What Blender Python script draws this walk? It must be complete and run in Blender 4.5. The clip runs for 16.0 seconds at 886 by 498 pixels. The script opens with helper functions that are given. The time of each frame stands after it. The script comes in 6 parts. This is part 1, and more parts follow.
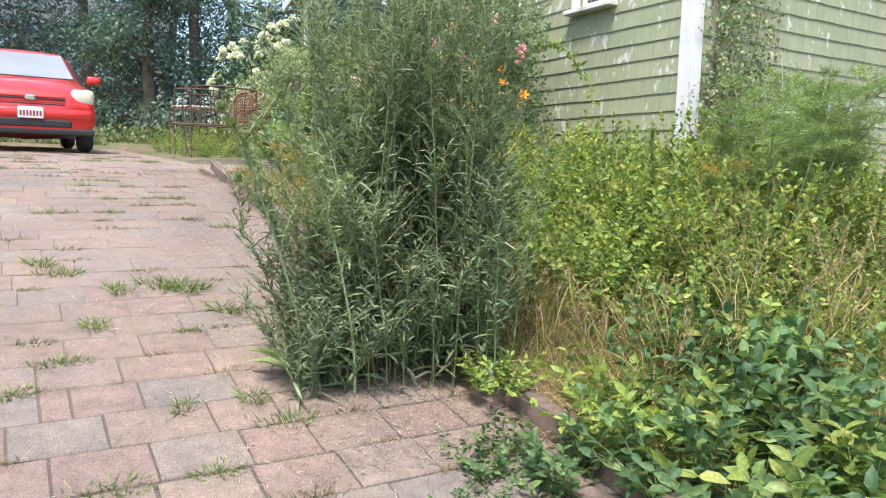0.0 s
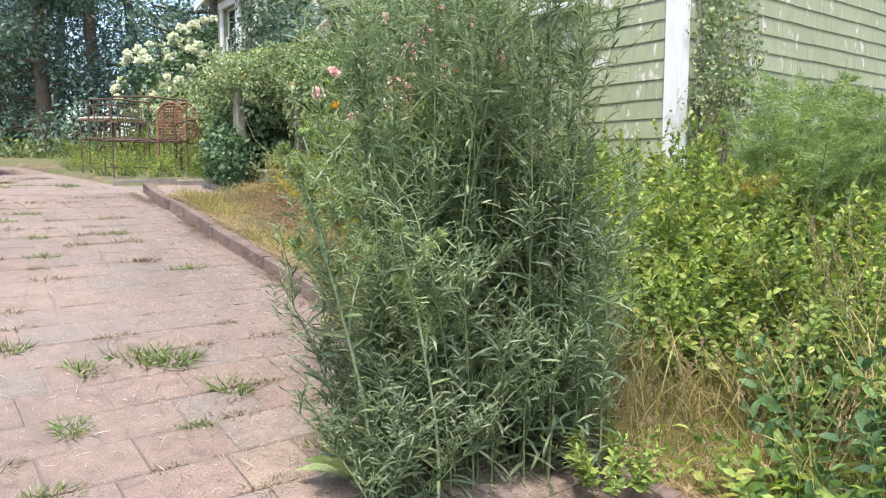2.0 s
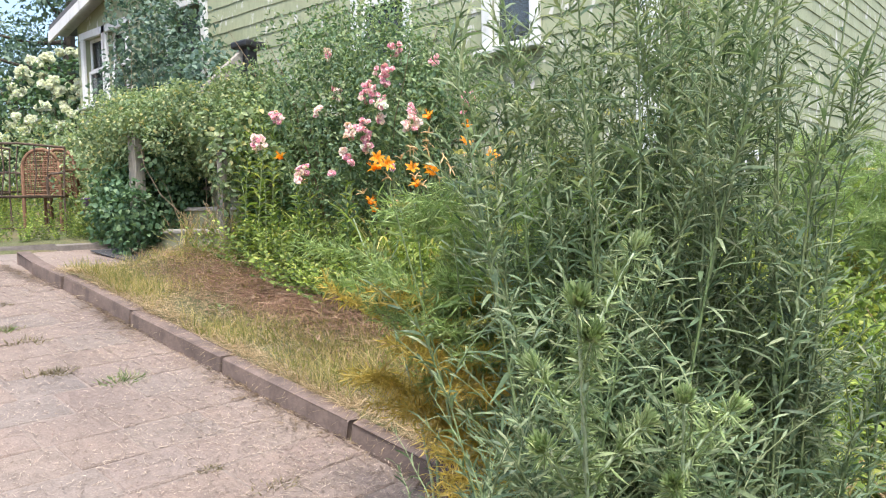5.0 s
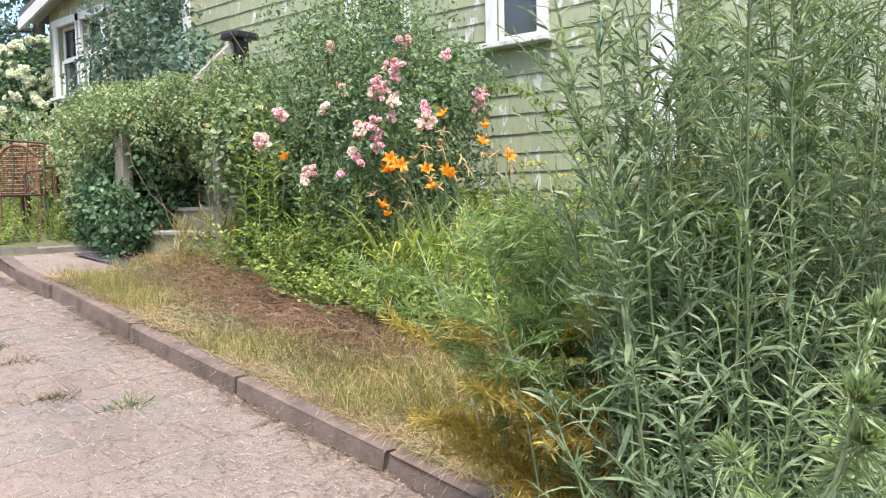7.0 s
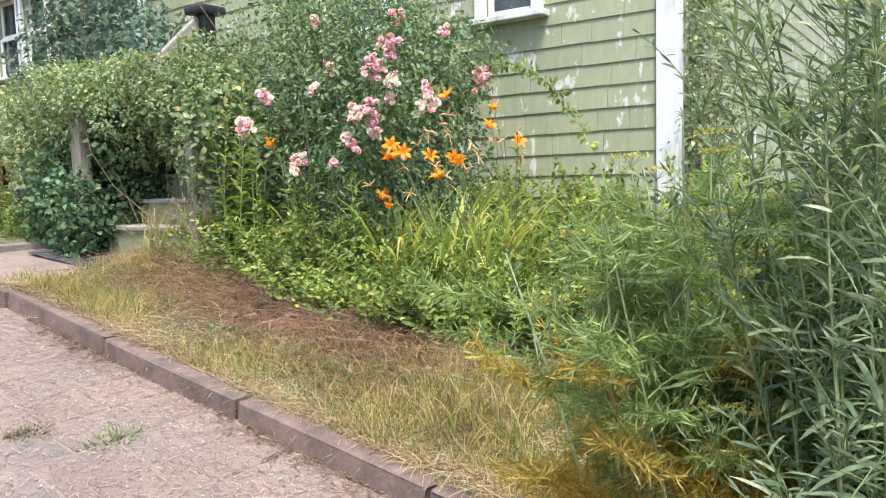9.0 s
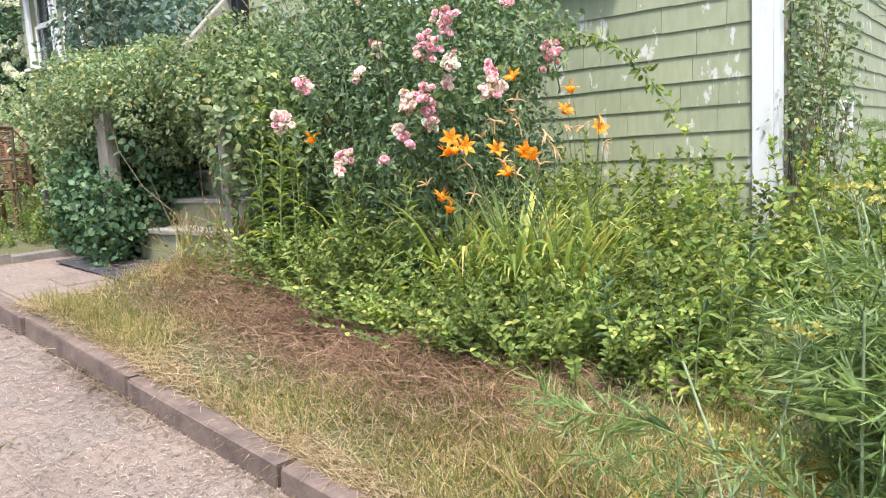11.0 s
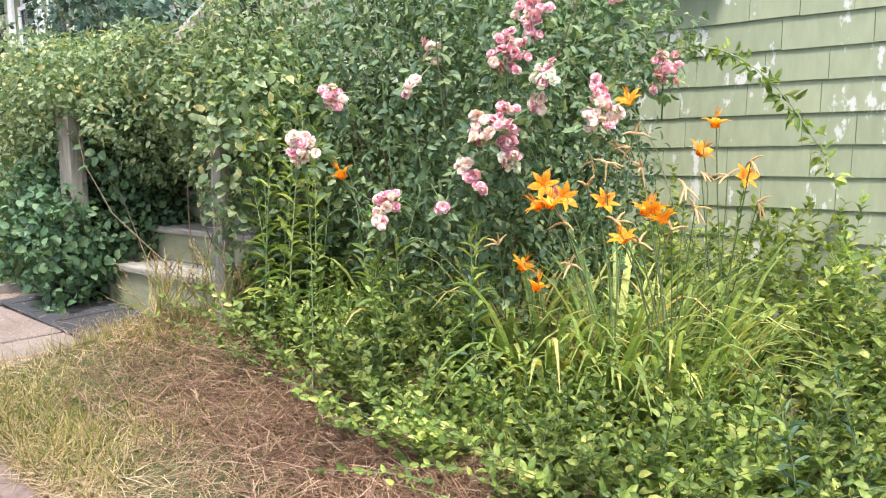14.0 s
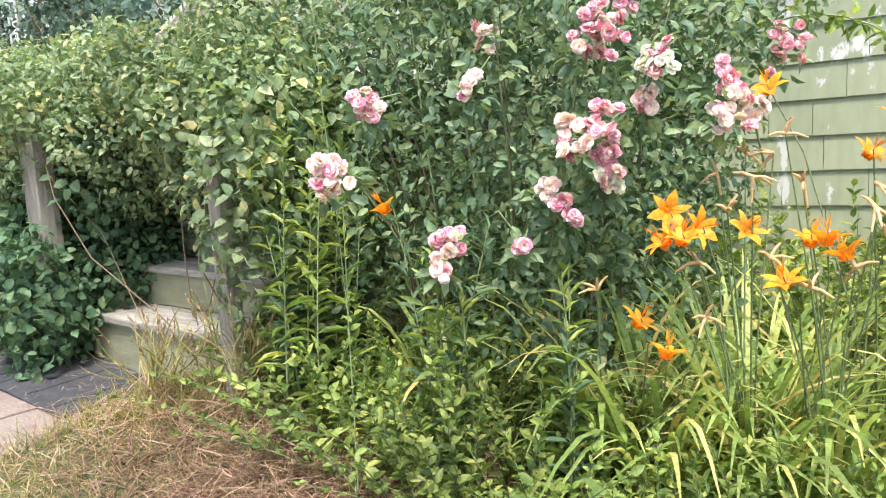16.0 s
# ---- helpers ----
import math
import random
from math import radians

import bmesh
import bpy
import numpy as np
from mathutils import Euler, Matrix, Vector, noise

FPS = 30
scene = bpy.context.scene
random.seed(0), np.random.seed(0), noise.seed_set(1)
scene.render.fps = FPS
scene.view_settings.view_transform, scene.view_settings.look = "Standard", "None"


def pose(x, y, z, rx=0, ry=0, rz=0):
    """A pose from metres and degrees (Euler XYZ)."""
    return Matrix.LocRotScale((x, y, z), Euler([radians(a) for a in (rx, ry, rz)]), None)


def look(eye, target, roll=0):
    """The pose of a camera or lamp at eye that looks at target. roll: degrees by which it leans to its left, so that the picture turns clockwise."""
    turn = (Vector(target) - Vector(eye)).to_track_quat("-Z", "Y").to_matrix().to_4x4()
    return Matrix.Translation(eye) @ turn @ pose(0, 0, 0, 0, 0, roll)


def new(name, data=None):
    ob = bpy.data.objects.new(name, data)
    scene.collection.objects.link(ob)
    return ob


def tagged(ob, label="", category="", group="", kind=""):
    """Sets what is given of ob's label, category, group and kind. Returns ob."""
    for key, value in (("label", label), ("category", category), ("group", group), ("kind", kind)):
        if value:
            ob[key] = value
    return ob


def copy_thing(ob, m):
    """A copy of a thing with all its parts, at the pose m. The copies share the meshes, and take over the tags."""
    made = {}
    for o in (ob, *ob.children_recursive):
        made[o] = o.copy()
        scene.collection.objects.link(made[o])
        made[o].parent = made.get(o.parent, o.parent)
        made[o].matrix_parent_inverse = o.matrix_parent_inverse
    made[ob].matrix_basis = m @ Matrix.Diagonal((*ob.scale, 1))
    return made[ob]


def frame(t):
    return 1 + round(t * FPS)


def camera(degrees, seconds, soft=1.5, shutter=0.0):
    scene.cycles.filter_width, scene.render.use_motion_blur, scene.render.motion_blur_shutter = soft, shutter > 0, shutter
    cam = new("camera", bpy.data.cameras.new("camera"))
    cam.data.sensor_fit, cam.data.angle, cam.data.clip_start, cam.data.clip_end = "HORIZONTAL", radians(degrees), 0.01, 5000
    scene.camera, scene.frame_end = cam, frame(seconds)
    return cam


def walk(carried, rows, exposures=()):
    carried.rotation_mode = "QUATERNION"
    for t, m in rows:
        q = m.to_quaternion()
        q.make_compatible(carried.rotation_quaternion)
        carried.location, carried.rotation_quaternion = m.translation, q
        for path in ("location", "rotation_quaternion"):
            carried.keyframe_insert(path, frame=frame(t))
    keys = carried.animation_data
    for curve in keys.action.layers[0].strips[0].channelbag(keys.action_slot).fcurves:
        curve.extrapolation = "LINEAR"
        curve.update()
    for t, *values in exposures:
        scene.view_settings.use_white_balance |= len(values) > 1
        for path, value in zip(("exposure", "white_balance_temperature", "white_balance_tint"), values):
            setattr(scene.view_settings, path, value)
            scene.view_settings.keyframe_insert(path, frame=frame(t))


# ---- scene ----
cam = camera(61.9, 16.0, soft=1.15)
PATH = [
    (0, (0.28, -0.398, 1.366), (1.287, 1.317, 1.156), 1.6),
    (0.5, (0.217, -0.149, 1.439), (1.232, 1.561, 1.221), 1.3),
    (1, (0.072, 0.119, 1.463), (1.164, 1.78, 1.242), 0.0),
    (1.5, (0.033, 0.299, 1.45), (1.194, 1.915, 1.242), 0.7),
    (2, (0.079, 0.545, 1.518), (1.301, 2.114, 1.309), -0.0),
    (2.5, (0.133, 0.991, 1.515), (1.447, 2.49, 1.349), 2.0),
    (3, (0.066, 1.176, 1.572), (1.398, 2.659, 1.408), -1.2),
    (3.5, (0.095, 1.39, 1.559), (1.498, 2.81, 1.437), 3.2),
    (4, (0.113, 1.6, 1.627), (1.593, 2.937, 1.479), 0.7),
    (4.5, (0.123, 1.722, 1.644), (1.595, 3.068, 1.497), 1.7),
    (5, (0.057, 1.795, 1.701), (1.564, 3.105, 1.585), -1.1),
    (5.2, (0.023, 1.807, 1.728), (1.538, 3.109, 1.625), -0.8),
    (7.3, (0.097, 2.251, 1.787), (1.658, 3.493, 1.645), -0.9),
    (7.5, (0.134, 2.294, 1.783), (1.69, 3.543, 1.65), -0.3),
    (8, (0.134, 2.439, 1.803), (1.709, 3.662, 1.65), -0.6),
    (8.5, (0.132, 2.59, 1.858), (1.753, 3.745, 1.662), -2.7),
    (9, (0.205, 2.691, 1.841), (1.833, 3.837, 1.646), -1.7),
    (9.2, (0.267, 2.734, 1.851), (1.896, 3.88, 1.665), -1.8),
    (11.3, (0.698, 3.269, 2.003), (2.24, 4.514, 1.731), -3.4),
    (11.5, (0.741, 3.358, 2.02), (2.305, 4.576, 1.75), -3.0),
    (12, (0.853, 3.458, 2.029), (2.409, 4.705, 1.874), -1.6),
    (12.5, (0.941, 3.574, 2.027), (2.471, 4.846, 1.831), -1.2),
    (13, (1.055, 3.752, 2.088), (2.586, 5.018, 1.856), -2.3),
    (13.5, (1.118, 3.872, 2.071), (2.668, 5.114, 1.833), -2.0),
    (14, (1.33, 4.071, 2.134), (2.886, 5.3, 1.879), -0.5),
    (14.5, (1.378, 4.201, 2.118), (2.876, 5.511, 1.916), -1.1),
    (15, (1.511, 4.436, 2.185), (3.024, 5.723, 1.95), -2.8),
    (15.5, (1.58, 4.55, 2.171), (3.124, 5.799, 1.933), -2.3),
    (16, (1.755, 4.675, 2.222), (3.307, 5.906, 1.945), -3.5),
]
walk(cam, [(t, look(eye, target, roll)) for t, eye, target, roll in PATH], [(0, 1.32), (8, 1.38), (12, 1.38), (16, 1.60)])

# ---- world, sun, exposure ----
SUN_EL, SUN_AZ = 64.0, 227.0  # degrees; azimuth counted clockwise from +y
world = bpy.data.worlds.new("world")
scene.world = world
world.use_nodes = True
_wn = world.node_tree.nodes
_bg = _wn["Background"]
_sky = _wn.new("ShaderNodeTexSky")
_sky.sky_type, _sky.sun_disc = "NISHITA", False
_sky.sun_elevation, _sky.sun_rotation = radians(SUN_EL), radians(SUN_AZ)
_sky.air_density, _sky.dust_density, _sky.ozone_density = 1.0, 2.5, 1.0
world.node_tree.links.new(_sky.outputs[0], _bg.inputs[0])
_bg.inputs[1].default_value = 0.15
_sd = bpy.data.lights.new("sun", "SUN")
_sd.energy, _sd.angle, _sd.color = 2.4, radians(11), (1.0, 0.975, 0.93)
_so = new("sun", _sd)
_dir = Vector((math.sin(radians(SUN_AZ)) * math.cos(radians(SUN_EL)), math.cos(radians(SUN_AZ)) * math.cos(radians(SUN_EL)), math.sin(radians(SUN_EL))))
_so.matrix_world = look(_dir * 60, (0, 0, 0))

# ---- materials ----
rng = np.random.default_rng(7)


def nodes(name):
    m = bpy.data.materials.new(name)
    m.use_nodes = True
    n, l = m.node_tree.nodes, m.node_tree.links
    return m, n, l, n["Principled BSDF"]


def ramp(n, stops, interp="LINEAR"):
    r = n.new("ShaderNodeValToRGB")
    r.color_ramp.interpolation = interp
    els = r.color_ramp.elements
    while len(els) < len(stops):
        els.new(0.5)
    for e, (p, c) in zip(els, stops):
        e.position, e.color = p, (*c, 1)
    return r


def mixrgb(n, l, kind, fac, a, b):
    x = n.new("ShaderNodeMixRGB")
    x.blend_type = kind
    for sock, v in zip(x.inputs, (fac, a, b)):
        if hasattr(v, "is_output"):
            l.new(v, sock)
        elif isinstance(v, tuple):
            sock.default_value = (*v, 1)
        else:
            sock.default_value = v
    return x.outputs[0]


def noise_tex(n, l, scale, detail=4, rough=0.6, coord="Object", stretch=None):
    c = n.new("ShaderNodeTexCoord")
    t = n.new("ShaderNodeTexNoise")
    t.inputs["Scale"].default_value, t.inputs["Detail"].default_value, t.inputs["Roughness"].default_value = scale, detail, rough
    if coord == "World":
        g = n.new("ShaderNodeNewGeometry")
        src = g.outputs["Position"]
    else:
        src = c.outputs[coord]
    if stretch:
        mp = n.new("ShaderNodeMapping")
        mp.inputs["Scale"].default_value = stretch
        l.new(src, mp.inputs[0])
        src = mp.outputs[0]
    l.new(src, t.inputs["Vector"])
    return t.outputs["Fac"]


def bump(n, l, b, height, strength, dist):
    x = n.new("ShaderNodeBump")
    x.inputs["Strength"].default_value, x.inputs["Distance"].default_value = strength, dist
    l.new(height, x.inputs["Height"])
    l.new(x.outputs[0], b.inputs["Normal"])


def leaf_mat(name, stops, trans=0.35, rough=0.5, patch=0.5, tint=(1.02, 0.99, 1.10)):
    """Leaf: colour per leaf, slow drift through the plant, light passing through."""
    m, n, l, b = nodes(name)
    g = n.new("ShaderNodeNewGeometry")
    r = ramp(n, stops)
    l.new(g.outputs["Random Per Island"], r.inputs[0])
    nz = noise_tex(n, l, 2.3, 2, coord="World")
    rr = ramp(n, [(0.3, (1 - patch * 0.5,) * 3), (0.7, (1 + patch * 0.3,) * 3)])
    l.new(nz, rr.inputs[0])
    c = mixrgb(n, l, "MULTIPLY", 1.0, r.outputs[0], rr.outputs[0])
    vein = noise_tex(n, l, 75, 2, 0.6, coord="World")
    vr = ramp(n, [(0.32, (0.72, 0.74, 0.70)), (0.66, (1.2, 1.18, 1.15))])
    l.new(vein, vr.inputs[0])
    c = mixrgb(n, l, "MULTIPLY", 1.0, c, vr.outputs[0])
    c = mixrgb(n, l, "MULTIPLY", 1.0, c, tint)
    l.new(c, b.inputs["Base Color"])
    b.inputs["Roughness"].default_value = rough
    b.inputs["Specular IOR Level"].default_value = 0.3
    t = n.new("ShaderNodeBsdfTranslucent")
    tc = mixrgb(n, l, "MULTIPLY", 1.0, c, (1.3, 1.36, 0.82))
    l.new(tc, t.inputs[0])
    mx = n.new("ShaderNodeMixShader")
    mx.inputs[0].default_value = trans
    l.new(b.outputs[0], mx.inputs[1]), l.new(t.outputs[0], mx.inputs[2])
    l.new(mx.outputs[0], n["Material Output"].inputs[0])
    return m


def plain(name, color, rough=0.6, metal=0.0, var=0.25, scale=9.0, bmp=0.2, bdist=0.004, coord="Object", stretch=None):
    m, n, l, b = nodes(name)
    nz = noise_tex(n, l, scale, 6, 0.65, coord, stretch)
    r = ramp(n, [(0.3, tuple(v * (1 - var) for v in color)), (0.7, tuple(min(1, v * (1 + var)) for v in color))])
    l.new(nz, r.inputs[0])
    fine = noise_tex(n, l, scale * 9, 3, 0.6, coord, stretch)
    fr = ramp(n, [(0.3, (0.86,) * 3), (0.7, (1.1,) * 3)])
    l.new(fine, fr.inputs[0])
    l.new(mixrgb(n, l, "MULTIPLY", 1.0, r.outputs[0], fr.outputs[0]), b.inputs["Base Color"])
    b.inputs["Roughness"].default_value, b.inputs["Metallic"].default_value = rough, metal
    if bmp:
        bump(n, l, b, fine, bmp, bdist)
    return m


def paver_mat():
    m, n, l, b = nodes("paver_concrete")
    oi = n.new("ShaderNodeObjectInfo")
    g = n.new("ShaderNodeNewGeometry")
    add = n.new("ShaderNodeMath")
    add.operation = "ADD"
    l.new(oi.outputs["Random"], add.inputs[0]), l.new(g.outputs["Random Per Island"], add.inputs[1])
    fr = n.new("ShaderNodeMath")
    fr.operation = "FRACT"
    l.new(add.outputs[0], fr.inputs[0])
    r = ramp(n, [(0.0, (0.225, 0.172, 0.145)), (0.25, (0.239, 0.185, 0.156)), (0.5, (0.219, 0.161, 0.141)), (0.68, (0.248, 0.196, 0.164)), (0.84, (0.203, 0.177, 0.162)), (1.0, (0.232, 0.176, 0.153))])
    l.new(fr.outputs[0], r.inputs[0])
    big = noise_tex(n, l, 1.1, 5, 0.6, "World")
    br = ramp(n, [(0.32, (0.72, 0.73, 0.75)), (0.66, (1.06, 1.02, 0.97))])
    l.new(big, br.inputs[0])
    c = mixrgb(n, l, "MULTIPLY", 1.0, r.outputs[0], br.outputs[0])
    mid = noise_tex(n, l, 11, 6, 0.75, "World")
    mr = ramp(n, [(0.33, (0.74, 0.73, 0.71)), (0.64, (1.14, 1.13, 1.12))])
    l.new(mid, mr.inputs[0])
    c = mixrgb(n, l, "MULTIPLY", 1.0, c, mr.outputs[0])
    sp = noise_tex(n, l, 190, 2, 0.5, "World")
    sr = ramp(n, [(0.34, (0.62, 0.58, 0.55)), (0.5, (1, 1, 1)), (0.66, (1.35, 1.33, 1.3))])
    l.new(sp, sr.inputs[0])
    c = mixrgb(n, l, "MULTIPLY", 0.8, c, sr.outputs[0])
    # pale trodden dust in patches, thick along the kerb
    gp = n.new("ShaderNodeNewGeometry")
    sep = n.new("ShaderNodeSeparateXYZ")
    l.new(gp.outputs["Position"], sep.inputs[0])
    mr2 = n.new("ShaderNodeMapRange")
    mr2.inputs["From Min"].default_value, mr2.inputs["From Max"].default_value = -0.6, 2.0
    l.new(sep.outputs["X"], mr2.inputs["Value"])
    dn = noise_tex(n, l, 2.4, 6, 0.7, "World")
    dr = ramp(n, [(0.34, (0.15,) * 3), (0.62, (0.8,) * 3)])
    l.new(dn, dr.inputs[0])
    up = n.new("ShaderNodeMapRange")
    up.inputs["From Min"].default_value, up.inputs["From Max"].default_value = 2.0, 4.4
    l.new(sep.outputs["Y"], up.inputs["Value"])
    dm = mixrgb(n, l, "MULTIPLY", 1.0, mixrgb(n, l, "MULTIPLY", 1.0, mr2.outputs[0], dr.outputs[0]), up.outputs[0])
    grit = noise_tex(n, l, 120, 3, 0.6, "World")
    gt = ramp(n, [(0.32, (0.165, 0.128, 0.108)), (0.68, (0.325, 0.26, 0.222))])
    l.new(grit, gt.inputs[0])
    c = mixrgb(n, l, "MIX", dm, c, gt.outputs[0])
    l.new(c, b.inputs["Base Color"])
    b.inputs["Roughness"].default_value = 0.9
    bump(n, l, b, sp, 0.35, 0.004)
    return m


def joint_mat():
    """Dark grit in the joints, silted up with pale dust higher up the slope."""
    m, n, l, b = nodes("joint_grit")
    gp = n.new("ShaderNodeNewGeometry")
    sep = n.new("ShaderNodeSeparateXYZ")
    l.new(gp.outputs["Position"], sep.inputs[0])
    up = n.new("ShaderNodeMapRange")
    up.inputs["From Min"].default_value, up.inputs["From Max"].default_value = 2.2, 4.4
    l.new(sep.outputs["Y"], up.inputs["Value"])
    f = noise_tex(n, l, 60, 4, 0.7, "World")
    dark = ramp(n, [(0.3, (0.05, 0.04, 0.033)), (0.7, (0.13, 0.105, 0.085))])
    pale = ramp(n, [(0.3, (0.17, 0.135, 0.115)), (0.7, (0.29, 0.235, 0.20))])
    l.new(f, dark.inputs[0]), l.new(f, pale.inputs[0])
    l.new(mixrgb(n, l, "MIX", up.outputs[0], dark.outputs[0], pale.outputs[0]), b.inputs["Base Color"])
    b.inputs["Roughness"].default_value = 0.95
    bump(n, l, b, f, 0.6, 0.006)
    return m


def soil_mat():
    m, n, l, b = nodes("soil")
    a = noise_tex(n, l, 3.0, 6, 0.65, "World")
    r = ramp(n, [(0.3, (0.10, 0.075, 0.05)), (0.5, (0.19, 0.145, 0.085)), (0.7, (0.30, 0.235, 0.13))])
    l.new(a, r.inputs[0])
    f = noise_tex(n, l, 60, 4, 0.7, "World")
    fr = ramp(n, [(0.3, (0.6,) * 3), (0.7, (1.25,) * 3)])
    l.new(f, fr.inputs[0])
    gz = noise_tex(n, l, 0.45, 4, 0.6, "World")
    gr = ramp(n, [(0.42, (0, 0, 0)), (0.58, (1, 1, 1))])
    l.new(gz, gr.inputs[0])
    green = mixrgb(n, l, "MIX", gr.outputs[0], r.outputs[0], (0.13, 0.15, 0.06))
    l.new(mixrgb(n, l, "MULTIPLY", 1.0, green, fr.outputs[0]), b.inputs["Base Color"])
    b.inputs["Roughness"].default_value = 0.95
    bump(n, l, b, f, 0.8, 0.03)
    return m


def shingle_mat():
    """Weathered sage paint over cedar, flaked to pale primer here and there."""
    m, n, l, b = nodes("sage_shingle_paint")
    oi = n.new("ShaderNodeObjectInfo")
    g = n.new("ShaderNodeNewGeometry")
    add = n.new("ShaderNodeMath")
    l.new(oi.outputs["Random"], add.inputs[0]), l.new(g.outputs["Random Per Island"], add.inputs[1])
    fr = n.new("ShaderNodeMath")
    fr.operation = "FRACT"
    l.new(add.outputs[0], fr.inputs[0])
    r = ramp(n, [(0.0, (0.25, 0.275, 0.175)), (0.5, (0.295, 0.315, 0.205)), (1.0, (0.27, 0.295, 0.19))])
    l.new(fr.outputs[0], r.inputs[0])
    streak = noise_tex(n, l, 7, 5, 0.6, "World", (3.0, 3.0, 0.8))
    sr = ramp(n, [(0.3, (0.88, 0.88, 0.86)), (0.7, (1.08, 1.07, 1.05))])
    l.new(streak, sr.inputs[0])
    c = mixrgb(n, l, "MULTIPLY", 1.0, r.outputs[0], sr.outputs[0])
    flake = noise_tex(n, l, 3.3, 6, 0.62, "World", (2.2, 2.2, 1.1))
    kr = ramp(n, [(0.60, (0, 0, 0)), (0.63, (1, 1, 1))])
    l.new(flake, kr.inputs[0])
    c = mixrgb(n, l, "MIX", kr.outputs[0], c, (0.50, 0.49, 0.45))
    wood = noise_tex(n, l, 4.1, 6, 0.62, "World", (2.6, 2.6, 0.9))
    wr = ramp(n, [(0.70, (0, 0, 0)), (0.72, (1, 1, 1))])
    l.new(wood, wr.inputs[0])
    c = mixrgb(n, l, "MIX", wr.outputs[0], c, (0.24, 0.22, 0.18))
    l.new(c, b.inputs["Base Color"])
    b.inputs["Roughness"].default_value = 0.72
    grain = noise_tex(n, l, 30, 4, 0.6, "World", (4, 4, 0.5))
    bump(n, l, b, grain, 0.3, 0.004)
    return m


def white_paint_mat():
    m, n, l, b = nodes("weathered_white_paint")
    a = noise_tex(n, l, 5, 6, 0.65, "World", (1, 1, 0.4))
    r = ramp(n, [(0.28, (0.36, 0.34, 0.30)), (0.42, (0.58, 0.58, 0.57)), (0.7, (0.68, 0.68, 0.68))])
    l.new(a, r.inputs[0])
    f = noise_tex(n, l, 9, 6, 0.6, "World", (2, 2, 0.8))
    fr = ramp(n, [(0.68, (0, 0, 0)), (0.71, (1, 1, 1))])
    l.new(f, fr.inputs[0])
    l.new(mixrgb(n, l, "MIX", fr.outputs[0], r.outputs[0], (0.25, 0.23, 0.2)), b.inputs["Base Color"])
    b.inputs["Roughness"].default_value = 0.6
    return m


def wood_mat(name, dark, light, stretch=(1, 12, 12)):
    m, n, l, b = nodes(name)
    a = noise_tex(n, l, 5, 6, 0.7, "Object", stretch)
    r = ramp(n, [(0.3, dark), (0.7, light)])
    l.new(a, r.inputs[0])
    f = noise_tex(n, l, 3, 4, 0.6, "World")
    fr = ramp(n, [(0.3, (0.8,) * 3), (0.7, (1.15,) * 3)])
    l.new(f, fr.inputs[0])
    l.new(mixrgb(n, l, "MULTIPLY", 1.0, r.outputs[0], fr.outputs[0]), b.inputs["Base Color"])
    b.inputs["Roughness"].default_value = 0.85
    bump(n, l, b, a, 0.6, 0.006)
    return m


def glass_mat(name, tint=(0.8, 0.85, 0.85)):
    m, n, l, b = nodes(name)
    b.inputs["Base Color"].default_value = (*tint, 1)
    b.inputs["Roughness"].default_value = 0.03
    b.inputs["Transmission Weight"].default_value = 1.0
    b.inputs["IOR"].default_value = 1.45
    return m


def coat_mat(name, color, rough=0.25, coat=0.6, metal=0.0):
    m, n, l, b = nodes(name)
    nz = noise_tex(n, l, 2.5, 5, 0.6)
    r = ramp(n, [(0.3, tuple(v * 0.93 for v in color)), (0.7, tuple(min(1, v * 1.05) for v in color))])
    l.new(nz, r.inputs[0])
    l.new(r.outputs[0], b.inputs["Base Color"])
    b.inputs["Roughness"].default_value, b.inputs["Coat Weight"].default_value, b.inputs["Metallic"].default_value = rough, coat, metal
    b.inputs["Coat Roughness"].default_value = 0.08
    return m


M_PAVER, M_SOIL, M_SHINGLE, M_WHITE = paver_mat(), soil_mat(), shingle_mat(), white_paint_mat()
M_JOINT = joint_mat()
M_KERB = plain("kerb_brick", (0.15, 0.108, 0.09), 0.9, var=0.4, scale=7, bmp=0.6, coord="World")
M_STONE = plain("grey_stone", (0.19, 0.165, 0.145), 0.9, var=0.3, scale=6, bmp=0.5, coord="World")
M_GREYWOOD = wood_mat("grey_weathered_wood", (0.17, 0.15, 0.125), (0.40, 0.37, 0.325), (14, 1, 14))
M_POSTWOOD = wood_mat("grey_post_wood", (0.15, 0.13, 0.105), (0.38, 0.345, 0.29), (14, 14, 1))
M_OLIVE = wood_mat("faded_olive_paint", (0.21, 0.205, 0.125), (0.30, 0.295, 0.19), (8, 1, 8))
# near-black colour in place of the shade in the rooms behind the windows
M_DARKROOM = plain("unlit_room_dark", (0.035, 0.035, 0.035), 0.9)
M_BLACK = plain("black_paint", (0.02, 0.02, 0.022), 0.45)
M_RUBBER = plain("black_rubber_mat", (0.045, 0.045, 0.05), 0.75, var=0.4, scale=18, bmp=0.5)
M_IRON = plain("rusty_iron", (0.11, 0.075, 0.055), 0.7, 0.2, var=0.5, scale=14)
M_WICKER = plain("brown_wicker", (0.20, 0.105, 0.06), 0.8, var=0.4, scale=25, bmp=0.5)
M_TABLETOP = plain("pale_table_top", (0.55, 0.50, 0.45), 0.55, var=0.15)
M_PURPLE = coat_mat("purple_glaze", (0.115, 0.075, 0.14), 0.4, 0.3)
M_BARK = plain("bark", (0.10, 0.08, 0.06), 0.95, var=0.4, scale=8, bmp=0.8, bdist=0.02)
M_ROOF = plain("roof_shingle", (0.10, 0.10, 0.105), 0.95, var=0.3, scale=12)
